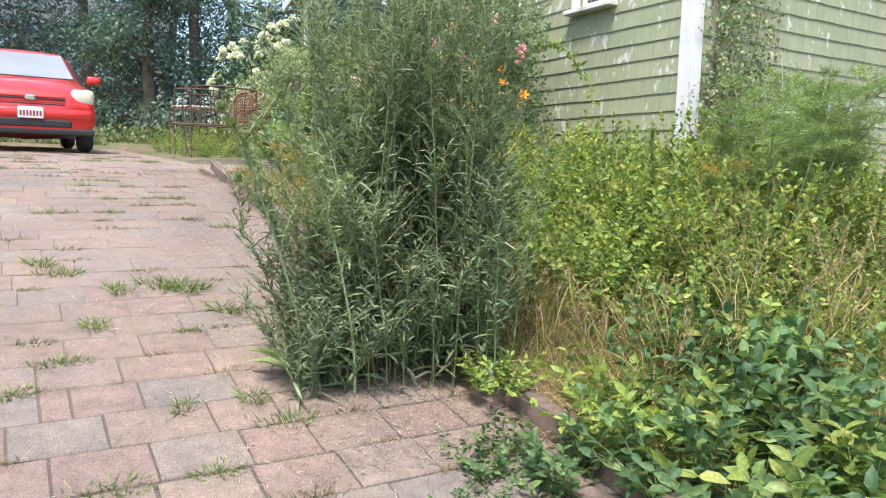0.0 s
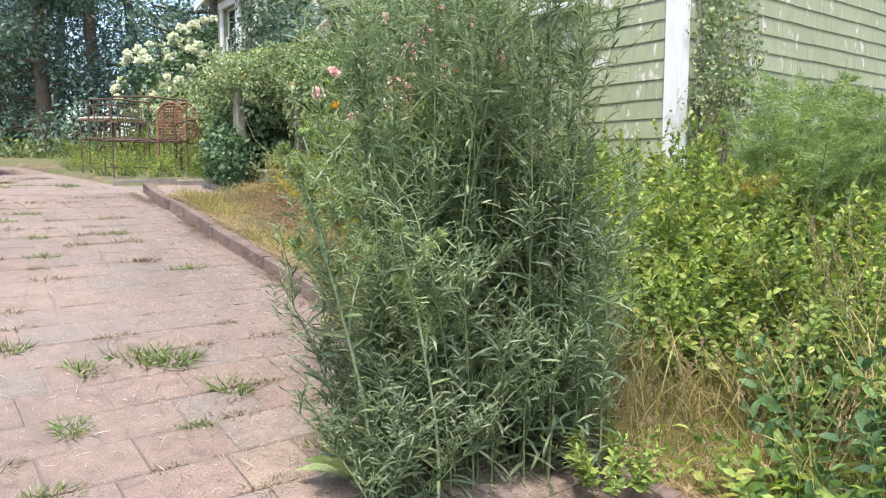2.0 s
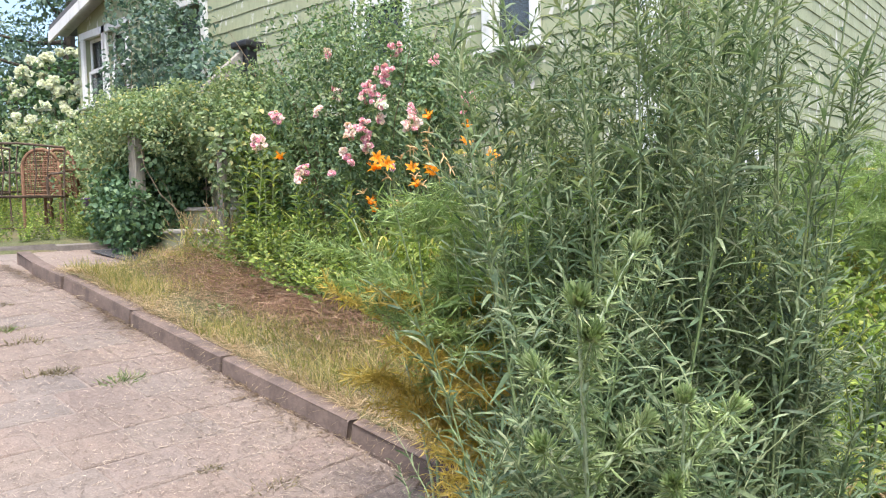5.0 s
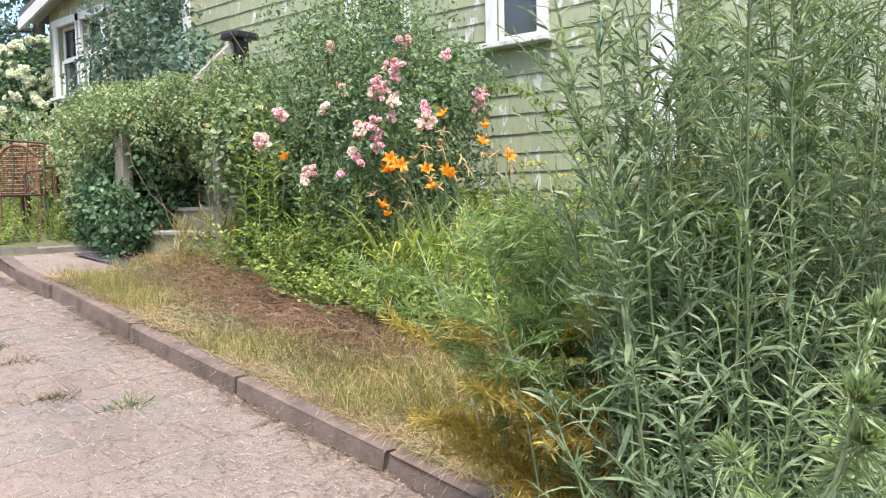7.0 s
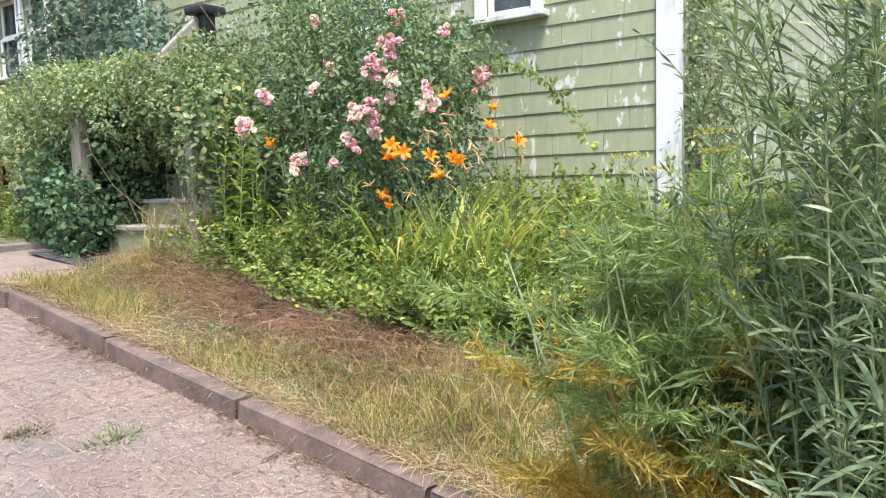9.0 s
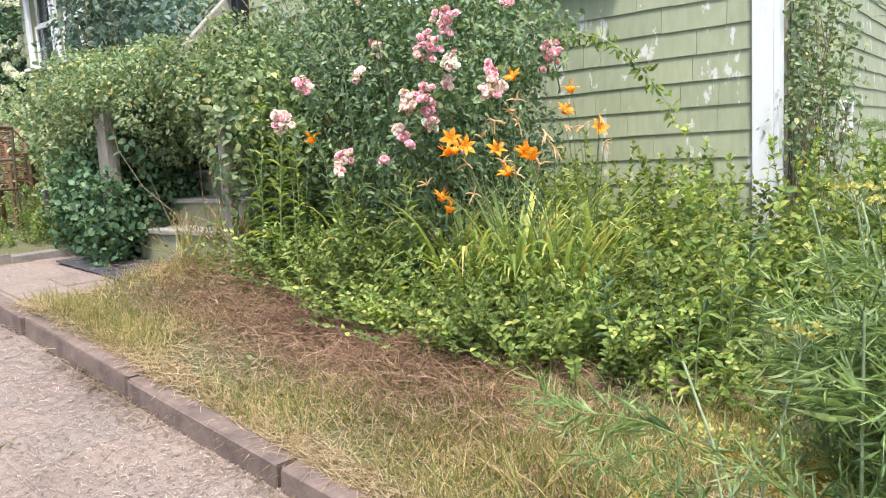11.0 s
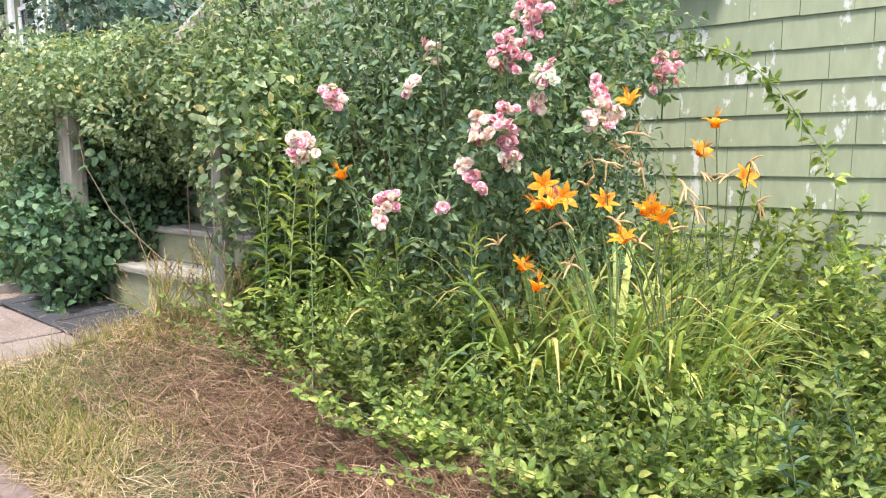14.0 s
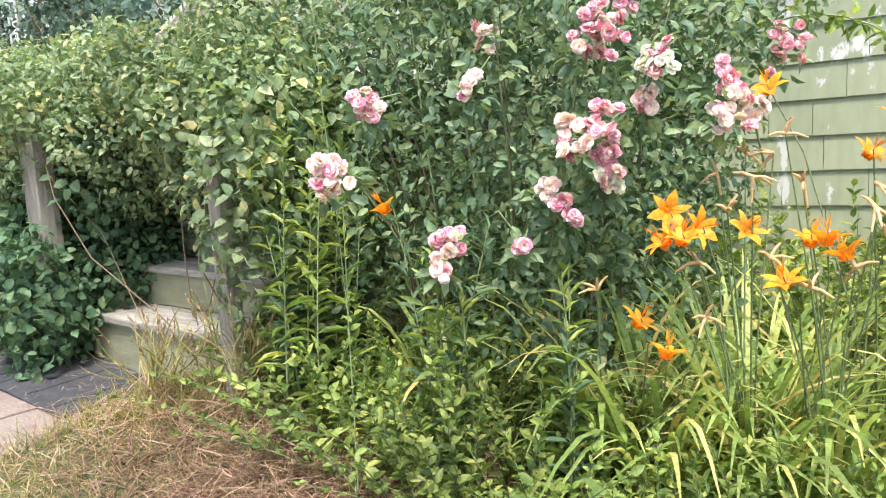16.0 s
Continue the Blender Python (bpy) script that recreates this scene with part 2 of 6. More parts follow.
M_STEM = leaf_mat("green_stem", [(0, (0.15, 0.215, 0.085)), (1, (0.25, 0.30, 0.145))], 0.05)
M_TWIG = leaf_mat("brown_twig", [(0, (0.117, 0.085, 0.052)), (1, (0.221, 0.163, 0.091))], 0.02)
M_FSTEM = leaf_mat("fennel_stem", [(0, (0.260, 0.357, 0.179)), (1, (0.439, 0.536, 0.309))], 0.05)
M_BED = leaf_mat("bed_leaf", [(0, (0.10, 0.165, 0.05)), (0.35, (0.18, 0.27, 0.07)), (0.8, (0.30, 0.39, 0.105)), (1, (0.44, 0.47, 0.15))], 0.4, patch=0.9, tint=(1.05, 1.0, 0.95))
M_BRAMBLE = leaf_mat("bramble_leaf", [(0, (0.10, 0.165, 0.05)), (0.4, (0.20, 0.285, 0.075)), (0.8, (0.32, 0.395, 0.105)), (1, (0.47, 0.48, 0.15))], 0.42, patch=0.9, tint=(1.05, 1.0, 0.95))
M_DEEP = leaf_mat("deep_green_leaf", [(0, (0.053, 0.108, 0.057)), (0.6, (0.097, 0.178, 0.084)), (1, (0.176, 0.263, 0.116))], 0.3)
M_FORE = leaf_mat("broad_weed_leaf", [(0, (0.062, 0.125, 0.052)), (0.6, (0.105, 0.19, 0.07)), (0.9, (0.17, 0.27, 0.085)), (1, (0.28, 0.37, 0.11))], 0.32)
M_VINE = leaf_mat("vine_leaf", [(0, (0.118, 0.187, 0.092)), (0.5, (0.216, 0.294, 0.142)), (0.9, (0.360, 0.424, 0.215)), (1, (0.540, 0.472, 0.199))], 0.38)
M_ROSE = leaf_mat("rose_leaf", [(0, (0.086, 0.151, 0.084)), (0.6, (0.161, 0.247, 0.117)), (1, (0.297, 0.370, 0.165))], 0.32)
M_WEED = leaf_mat("grey_green_weed_leaf", [(0, (0.085, 0.138, 0.074)), (0.45, (0.155, 0.224, 0.115)), (0.8, (0.25, 0.31, 0.17)), (1, (0.36, 0.40, 0.23))], 0.34, patch=0.8)
M_THISTLE = leaf_mat("thistle_leaf", [(0, (0.169, 0.247, 0.091)), (0.6, (0.286, 0.377, 0.156)), (1, (0.442, 0.507, 0.260))], 0.3)
M_FENNEL = leaf_mat("fennel_frond", [(0, (0.25, 0.37, 0.15)), (0.6, (0.36, 0.48, 0.20)), (1, (0.47, 0.56, 0.26))], 0.55)
M_FENYEL = leaf_mat("fennel_frond_yellowed", [(0, (0.50, 0.41, 0.11)), (0.6, (0.66, 0.53, 0.15)), (1, (0.74, 0.63, 0.25))], 0.55)
M_UMBEL = leaf_mat("umbel_yellow", [(0, (0.42, 0.42, 0.10)), (1, (0.60, 0.56, 0.20))], 0.3)
M_STRAP = leaf_mat("daylily_leaf", [(0, (0.17, 0.255, 0.08)), (0.5, (0.31, 0.40, 0.14)), (0.8, (0.50, 0.51, 0.20)), (0.92, (0.66, 0.55, 0.26)), (1, (0.50, 0.36, 0.19))], 0.4, tint=(1.05, 1.0, 0.9))
M_ORANGE = leaf_mat("orange_petal", [(0, (0.80, 0.26, 0.015)), (1, (0.90, 0.40, 0.04))], 0.35, patch=0.1, tint=(1.0, 1.0, 0.97))
M_BUD = leaf_mat("lily_bud", [(0, (0.62, 0.40, 0.16)), (0.5, (0.66, 0.44, 0.28)), (1, (0.45, 0.40, 0.14))], 0.3, patch=0.1, tint=(1.0, 1.0, 0.97))
M_PINK = leaf_mat("pink_petal", [(0, (0.66, 0.20, 0.36)), (0.4, (0.78, 0.40, 0.53)), (0.8, (0.85, 0.62, 0.68)), (1, (0.88, 0.80, 0.80))], 0.3, patch=0.1, tint=(1.0, 1.0, 0.97))
M_PALEPINK = leaf_mat("pale_pink_petal", [(0, (0.78, 0.48, 0.55)), (0.5, (0.84, 0.70, 0.71)), (1, (0.86, 0.82, 0.76))], 0.3, patch=0.1, tint=(1.0, 1.0, 0.97))
M_CREAM = leaf_mat("hydrangea_floret", [(0, (0.72, 0.74, 0.64)), (0.4, (0.84, 0.84, 0.79)), (1, (0.90, 0.90, 0.88))], 0.25, patch=0.1, tint=(1.0, 1.0, 1.0))
M_GRASS = leaf_mat("lawn_grass", [(0, (0.14, 0.18, 0.04)), (0.4, (0.25, 0.26, 0.072)), (0.7, (0.43, 0.355, 0.138)), (1, (0.59, 0.475, 0.24))], 0.38, patch=0.5)
M_STRAW = leaf_mat("cut_straw", [(0, (0.19, 0.13, 0.065)), (0.4, (0.33, 0.24, 0.12)), (0.8, (0.48, 0.375, 0.21)), (1, (0.58, 0.48, 0.30))], 0.2, patch=0.4)
M_CHAFF = leaf_mat("dusty_chaff", [(0, (0.12, 0.09, 0.07)), (0.5, (0.27, 0.215, 0.165)), (1, (0.48, 0.40, 0.30))], 0.1, patch=0.3)
M_REDSTRAW = leaf_mat("reddish_dead_stalks", [(0, (0.10, 0.052, 0.034)), (0.5, (0.21, 0.12, 0.078)), (0.85, (0.34, 0.225, 0.14)), (1, (0.48, 0.35, 0.22))], 0.15, patch=0.5)
M_TUFT = leaf_mat("paving_grass", [(0, (0.094, 0.167, 0.048)), (0.6, (0.174, 0.270, 0.084)), (1, (0.402, 0.373, 0.189))], 0.3)
M_DRYTUFT = leaf_mat("dry_paving_weed", [(0, (0.12, 0.11, 0.055)), (0.6, (0.21, 0.185, 0.09)), (1, (0.36, 0.30, 0.17))], 0.25)
# distance haze is mixed into both tree leaf colours as extra blue
M_TREE = leaf_mat("dark_hazed_tree_leaf", [(0, (0.042, 0.09, 0.095)), (0.6, (0.078, 0.142, 0.135)), (1, (0.14, 0.215, 0.185))], 0.25)
M_TREE2 = leaf_mat("mid_hazed_tree_leaf", [(0, (0.070, 0.126, 0.103)), (0.6, (0.116, 0.185, 0.130)), (1, (0.185, 0.268, 0.185))], 0.3)

# ---- mesh helpers ----


def tri_mesh(name, V, F, mat, parent=None, label="", smooth=False):
    V, F = np.asarray(V, np.float32), np.asarray(F, np.int32)
    me = bpy.data.meshes.new(name)
    me.vertices.add(len(V)), me.loops.add(F.size), me.polygons.add(len(F))
    me.vertices.foreach_set("co", V.ravel())
    me.loops.foreach_set("vertex_index", F.ravel())
    me.polygons.foreach_set("loop_start", np.arange(0, F.size, F.shape[1], dtype=np.int32))
    if smooth:
        me.polygons.foreach_set("use_smooth", np.ones(len(F), bool))
    me.update(calc_edges=True)
    me.materials.append(mat)
    ob = new(name, me)
    if parent:
        ob.parent = parent
    return tagged(ob, label)


def part(name, bm, mat, parent=None, label="", smooth=False):
    me = bpy.data.meshes.new(name)
    bm.normal_update()
    bm.to_mesh(me)
    bm.free()
    me.materials.append(mat)
    if smooth:
        for p in me.polygons:
            p.use_smooth = True
    ob = new(name, me)
    if parent:
        ob.parent = parent
    return tagged(ob, label)


def empty(name, x, y, z, label="", category="", group="", kind="", rz=0.0):
    ob = new(name)
    ob.matrix_basis = pose(x, y, z, 0, 0, rz)
    return tagged(ob, label, category, group, kind)


def box_bm(sx, sy, sz, bevel=0.0, at=(0, 0, 0), seg=1, bm=None):
    """A bevelled box of that size centred at `at`."""
    b = bmesh.new()
    bmesh.ops.create_cube(b, size=1)
    bmesh.ops.scale(b, vec=(sx, sy, sz), verts=b.verts)
    if bevel:
        bmesh.ops.bevel(b, geom=b.edges[:], offset=bevel, segments=seg, affect="EDGES", profile=0.5)
    bmesh.ops.translate(b, vec=at, verts=b.verts)
    if bm is None:
        return b
    me = bpy.data.meshes.new("tmp")
    b.to_mesh(me), b.free()
    bm.from_mesh(me)
    bpy.data.meshes.remove(me)
    return bm


def tubes(lines, radii, sides=4):
    """Tapered tubes along polylines: lists of (k,3) arrays and (r0, r1)."""
    Vs, Fs, o = [], [], 0
    ang = np.arange(sides) * 2 * np.pi / sides
    for P, (r0, r1) in zip(lines, radii):
        P = np.asarray(P, float)
        k = len(P)
        T = np.gradient(P, axis=0)
        T /= np.linalg.norm(T, axis=1, keepdims=True) + 1e-9
        up = np.where(np.abs(T[:, 2:3]) > 0.9, np.array([[1.0, 0, 0]]), np.array([[0, 0, 1.0]]))
        A = np.cross(T, up)
        A /= np.linalg.norm(A, axis=1, keepdims=True) + 1e-9
        B = np.cross(T, A)
        r = np.linspace(r0, r1, k)[:, None, None]
        ring = P[:, None, :] + r * (np.cos(ang)[None, :, None] * A[:, None, :] + np.sin(ang)[None, :, None] * B[:, None, :])
        Vs.append(ring.reshape(-1, 3))
        i = np.arange(k - 1)[:, None] * sides
        j = np.arange(sides)[None, :]
        j2 = (j + 1) % sides
        a, b, c, d = i + j, i + j2, i + sides + j2, i + sides + j
        Fs.append(np.stack([np.stack([a, b, c], -1).reshape(-1, 3), np.stack([a, c, d], -1).reshape(-1, 3)]).reshape(-1, 3) + o)
        o += k * sides
    return np.concatenate(Vs), np.concatenate(Fs)


def unit(a):
    return a / (np.linalg.norm(a, axis=-1, keepdims=True) + 1e-9)


# leaf outlines: across, along, below the rib
LEAF = (np.array([(0, 0, 0), (-0.44, 0.26, 0.10), (0, 0.32, 0), (0.44, 0.26, 0.10), (-0.42, 0.64, 0.05), (0, 0.64, -0.05), (0.42, 0.64, 0.05), (0, 1, -0.18)]),
        np.array([(0, 3, 2), (0, 2, 1), (2, 3, 6), (2, 6, 5), (1, 2, 5), (1, 5, 4), (5, 6, 7), (4, 5, 7)]))
SLIM = (np.array([(-0.3, 0, 0), (0.3, 0, 0), (-0.5, 0.4, 0.03), (0.5, 0.4, 0.03), (-0.4, 0.75, -0.06), (0.4, 0.75, -0.06), (0, 1, -0.18)]),
        np.array([(0, 1, 3), (0, 3, 2), (2, 3, 5), (2, 5, 4), (4, 5, 6)]))
DIAMOND = (np.array([(0, 0, 0), (0.5, 0.45, 0.06), (0, 1, -0.06), (-0.5, 0.45, 0.06)]), np.array([(0, 1, 2), (0, 2, 3)]))
BLADE = (np.array([(-0.5, 0, 0), (0.5, 0, 0), (0.42, 0.5, -0.02), (-0.42, 0.5, -0.02), (0, 1, -0.14)]), np.array([(0, 1, 2), (0, 2, 3), (3, 2, 4)]))
PETAL = (np.array([(-0.2, 0, 0), (0.2, 0, 0), (-0.55, 0.55, 0.1), (0, 0.6, 0), (0.55, 0.55, 0.1), (-0.38, 0.95, 0.02), (0, 1.04, -0.1), (0.38, 0.95, 0.02)]),
         np.array([(0, 1, 3), (0, 3, 2), (1, 4, 3), (2, 3, 6), (2, 6, 5), (3, 4, 7), (3, 7, 6)]))
STRAP = (np.array([(-0.5, 0, 0), (0.5, 0, 0), (-0.5, 0.3, 0.04), (0.5, 0.3, 0.04), (-0.46, 0.58, 0), (0.46, 0.58, 0), (-0.36, 0.8, -0.12), (0.36, 0.8, -0.12), (0, 1, -0.34)]),
         np.array([(0, 1, 3), (0, 3, 2), (2, 3, 5), (2, 5, 4), (4, 5, 7), (4, 7, 6), (6, 7, 8)]))


def leaves(P, D, N, L, W, shape=LEAF):
    """Leaf blades at P along D, faces towards N, lengths L and widths W."""
    T, F = shape
    P, D, N = np.asarray(P, float), unit(np.asarray(D, float)), np.asarray(N, float)
    S = unit(np.cross(D, N))
    U = np.cross(S, D)
    L, W = np.asarray(L, float)[:, None, None], np.asarray(W, float)[:, None, None]
    V = P[:, None, :] + T[None, :, 0:1] * W * S[:, None, :] + T[None, :, 1:2] * L * D[:, None, :] + T[None, :, 2:3] * L * U[:, None, :]
    n, k = len(P), len(T)
    return V.reshape(-1, 3), (F[None] + (np.arange(n) * k)[:, None, None]).reshape(-1, 3)


def join(parts):
    Vs, Fs, o = [], [], 0
    for V, F in parts:
        Vs.append(V), Fs.append(F + o)
        o += len(V)
    return np.concatenate(Vs), np.concatenate(Fs)


def rand_dirs(n, r, up=0.0, spread=1.0):
    d = r.normal(size=(n, 3)) * spread
    d[:, 2] += up
    return unit(d)


def ground(x, y):
    """Height of the made ground: driveway slope, lawn and bed a little above it."""
    x, y = np.asarray(x, float), np.asarray(y, float)
    z = 0.01 + 0.168 * np.clip(y, -9, 7) + 0.12 * np.clip(y - 7, 0, 1.5) + 0.035 * np.clip(y - 8.5, 0, 6.5) + 0.05 * np.clip(y - 15, 0, 20)
    bed = np.clip((x - 2.14) / 0.04, 0, 1)
    path = np.clip((y - 7.25) / 0.1, 0, 1) * np.clip((8.62 - y) / 0.06, 0, 1) * np.clip((3.62 - x) / 0.1, 0, 1)
    drive = np.clip((x + 3.55) / 0.1, 0, 1) * np.clip((16.4 - y) / 0.2, 0, 1)
    rise = np.where(y > 8.6, 0.045, 0.085) + 0.07 * np.clip(x - 2.4, 0, 3) + 0.012 * np.sin(x * 5.1 + y * 2.3) + 0.01 * np.sin(y * 6.7 - x * 3.1)
    return z + np.where(bed > 0, bed * (1 - path) * rise - 0.035 * path, -0.035 * drive)


def drive_z(y):
    return 0.01 + 0.168 * min(y, 7) + 0.12 * min(max(y - 7, 0), 1.5) + 0.035 * min(max(y - 8.5, 0), 6.5)


# ---- ground, one sheet ----
def build_ground():
    far = np.array([-900, -400, -180, -80, -40, -22, -12])
    xs = np.concatenate([far, np.arange(-8, -3.4, 0.8), np.arange(-3.4, 2.0, 0.3), np.arange(2.0, 2.3, 0.04), np.arange(2.3, 6.2, 0.12), np.arange(6.4, 12, 0.8), -far[::-1] + 2])
    ys = np.concatenate([far, np.arange(-9, 0.4, 0.6), np.arange(0.4, 9.2, 0.12), np.arange(9.4, 20, 0.5), np.array([21, 24, 28, 34, 42, 60, 100, 200, 450, 900])])
    X, Y = np.meshgrid(xs, ys, indexing="ij")
    V = np.stack([X, Y, ground(X, Y)], -1).reshape(-1, 3)
    nx, ny = len(xs), len(ys)
    i, j = np.meshgrid(np.arange(nx - 1), np.arange(ny - 1), indexing="ij")
    a = (i * ny + j).ravel()
    F = np.stack([a, a + ny, a + ny + 1, a + 1], -1)
    tagged(tri_mesh("ground", V, F, M_SOIL, smooth=True), "dry brown soil under lawn and beds", "ground", kind="structure")


build_ground()

# ---- house ----
WX, WY = 5.72, 4.46  # the planes of the two walls that meet at the corner
ROW = 0.172


def rake_z(y):
    return 4.80 + 0.245 * (15.32 - y)


def wall_with_holes(name, along, lo, hi, zlo, top, holes, thick, label):
    """A wall in strips between its openings. along 'y': outer face at x = WX; along 'x': outer face at y = WY."""
    bm = bmesh.new()
    cuts = sorted({lo, hi, *[h[0] for h in holes], *[h[1] for h in holes], *([10.2] if along == "y" else [])})
    for a, b in zip(cuts, cuts[1:]):
        inside = sorted([h for h in holes if h[0] <= a and h[1] >= b], key=lambda h: h[2])
        z0 = zlo
        spans = []
        for h in inside:
            spans.append((z0, h[2], False))
            z0 = h[3]
        spans.append((z0, None, True))
        for s0, s1, last in spans:
            za, zb = (top(a + 1e-4), top(b - 1e-4)) if last else (s1, s1)
            q = [(a, s0), (b, s0), (b, zb), (a, za)]
            vs = []
            for depth in (0, thick):
                for u, z in q:
                    vs.append(bm.verts.new((WX + depth, u, z) if along == "y" else (u, WY + depth, z)))
            for f in ((0, 1, 2, 3), (7, 6, 5, 4), (0, 4, 5, 1), (1, 5, 6, 2), (2, 6, 7, 3), (3, 7, 4, 0)):
                bm.faces.new([vs[i] for i in f])
    bmesh.ops.recalc_face_normals(bm, faces=bm.faces)
    return tagged(part(name, bm, M_SHINGLE), label, "wall", kind="structure")


HOLES_A = [(5.58, 6.06, 3.155, 4.42), (7.15, 7.88, 3.24, 4.55), (10.98, 11.85, 2.5, 4.55), (13.14, 13.83, 3.5, 4.62), (13.95, 14.66, 3.5, 4.62)]
HOLES_B = [(7.8, 8.2, 1.93, 2.2)]
top_a = lambda y: 6.6 if y < 10.2 else rake_z(y)
wall_west = wall_with_holes("wall_west", "y", WY + 0.2, 14.95, 0.4, top_a, HOLES_A, 0.2, "sage green shingled house wall with flaking paint")
wall_south = wall_with_holes("wall_south", "x", WX, 22.0, 0.0, lambda x: 6.6, HOLES_B, 0.2, "sage green shingled house wall, weathered and flaking")
for nm, (cx, cy, sx, sy) in {"wall_north": (13.9, 14.85, 16.2, 0.2), "wall_east": (21.9, 9.7, 0.2, 10.0)}.items():
    tagged(part(nm, box_bm(sx, sy, 4.3, at=(cx, cy, 2.6)), M_SHINGLE), "plain sage green house wall", "wall", kind="structure")
# added ceiling and floor, room shade put into their colour
tagged(part("ceiling", box_bm(15.8, 9.9, 0.1, at=(13.9, 9.75, 4.68)), M_DARKROOM), "ceiling inside the house, coloured dark for an unlit room", "ceiling", kind="structure")
tagged(part("floor", box_bm(15.6, 9.6, 0.1, at=(13.9, 9.75, 2.35)), M_DARKROOM), "floor inside the house, coloured dark for an unlit room", "floor", kind="structure")


def build_roof():
    roof = empty("roof", 9.3, 9.7, 6.6, "dark grey shingled house roof", "roof", kind="structure")
    for nm, y0, y1, f, mat in (("roof_slope", 10.1, 15.4, lambda y: rake_z(y) + 0.05, M_ROOF), ("roof_deck", 4.2, 10.1, lambda y: 6.65, M_ROOF)):
        bm = bmesh.new()
        vs = [bm.verts.new((x, y, f(y) + d)) for d in (0, 0.12) for x, y in ((WX - 0.28, y0), (22.2, y0), (22.2, y1), (WX - 0.28, y1))]
        for q in ((3, 2, 1, 0), (4, 5, 6, 7), (0, 1, 5, 4), (1, 2, 6, 5), (2, 3, 7, 6), (3, 0, 4, 7)):
            bm.faces.new([vs[i] for i in q])
        ob = part(nm, bm, mat, roof)
        ob.matrix_parent_inverse = roof.matrix_basis.inverted()
    # white rake board under the edge of the slope
    bm = bmesh.new()
    vs = [bm.verts.new((WX - 0.30 + d, y, rake_z(y) + z)) for d in (0, 0.04) for y, z in ((10.1, -0.12), (15.42, -0.12), (15.42, 0.06), (10.1, 0.06))]
    for q in ((0, 1, 2, 3), (7, 6, 5, 4), (0, 4, 5, 1), (1, 5, 6, 2), (2, 6, 7, 3), (3, 7, 4, 0)):
        bm.faces.new([vs[i] for i in q])
    bmesh.ops.recalc_face_normals(bm, faces=bm.faces)
    ob = part("rake_board", bm, M_WHITE, roof, "white painted rake board")
    ob.matrix_parent_inverse = roof.matrix_basis.inverted()
    bm = bmesh.new()
    vs = [bm.verts.new((x, y, rake_z(y) + 0.0)) for x, y in ((WX - 0.26, 10.1), (WX + 0.0, 10.1), (WX + 0.0, 15.38), (WX - 0.26, 15.38))]
    bm.faces.new(vs)
    bmesh.ops.solidify(bm, geom=bm.faces[:], thickness=0.02)
    ob = part("soffit", bm, M_WHITE, roof, "white painted soffit board")
    ob.matrix_parent_inverse = roof.matrix_basis.inverted()


build_roof()
M_GLASS = glass_mat("window_glass")
M_SCREEN = plain("insect_screen_mesh", (0.045, 0.05, 0.058), 0.8, var=0.2, scale=40)


def build_window(name, y0, y1, z0, z1, label):
    """A sash window in wall_west with casing, sill, two sashes and panes."""
    w = empty(name, WX, (y0 + y1) / 2, z0, label, "window", kind="structure")
    cy, cz, wy, wz = 0.0, (z1 - z0) / 2, y1 - y0, z1 - z0
    for s in (-1, 1):
        part("casing", box_bm(0.05, 0.10, wz + 0.02, 0.006, (-0.03, s * (wy / 2 + 0.03), cz)), M_WHITE, w)
    part("head_casing", box_bm(0.055, wy + 0.24, 0.12, 0.006, (-0.033, 0, wz + 0.05)), M_WHITE, w)
    part("window_sill", box_bm(0.16, wy + 0.26, 0.05, 0.008, (-0.05, 0, -0.03)), M_WHITE, w)
    for zc, dx, h in ((wz * 0.27, 0.05, wz * 0.52), (wz * 0.76, 0.09, wz * 0.48)):
        bm = bmesh.new()
        for s in (-1, 1):
            box_bm(0.035, 0.05, h, 0.004, (dx, s * (wy / 2 - 0.03), zc), bm=bm)
            box_bm(0.035, wy - 0.11, 0.05, 0.004, (dx, 0, zc + s * (h / 2 - 0.025)), bm=bm)
        part("window_frame", bm, M_WHITE, w)
        p = part("pane", box_bm(0.006, wy - 0.10, h - 0.09, 0, (dx, 0, zc)), M_GLASS, w)
        p.visible_shadow = False
        part("insect_screen", box_bm(0.004, wy - 0.09, h - 0.08, 0, (dx + 0.03, 0, zc)), M_SCREEN, w, "dark grey insect screen")
    return w


build_window("window_1", 5.58, 6.06, 3.155, 4.42, "white framed sash window in the shingled wall")
build_window("window_5", 7.15, 7.88, 3.24, 4.55, "white framed sash window above the rose bush")
build_window("window_2", 13.14, 13.83, 3.5, 4.62, "white framed porch window with dark panes")
build_window("window_3", 13.95, 14.66, 3.5, 4.62, "white framed porch window behind the white flowers")


def build_door():
    d = empty("door_1", WX, 11.41, 2.5, "dark door with white casing above the porch", "door", kind="structure")
    for s in (-1, 1):
        part("casing", box_bm(0.06, 0.12, 2.08, 0.006, (-0.035, s * 0.49, 1.02)), M_WHITE, d)
    part("head_casing", box_bm(0.06, 1.12, 0.13, 0.006, (-0.036, 0, 2.12)), M_WHITE, d)
    part("door_leaf", box_bm(0.045, 0.84, 2.03, 0.004, (0.12, 0, 1.02)), plain("dark_door_paint", (0.05, 0.055, 0.06), 0.5), d, "dark painted door leaf")
    part("door_handle", box_bm(0.06, 0.03, 0.12, 0.01, (0.08, 0.33, 0.95)), M_BLACK, d)


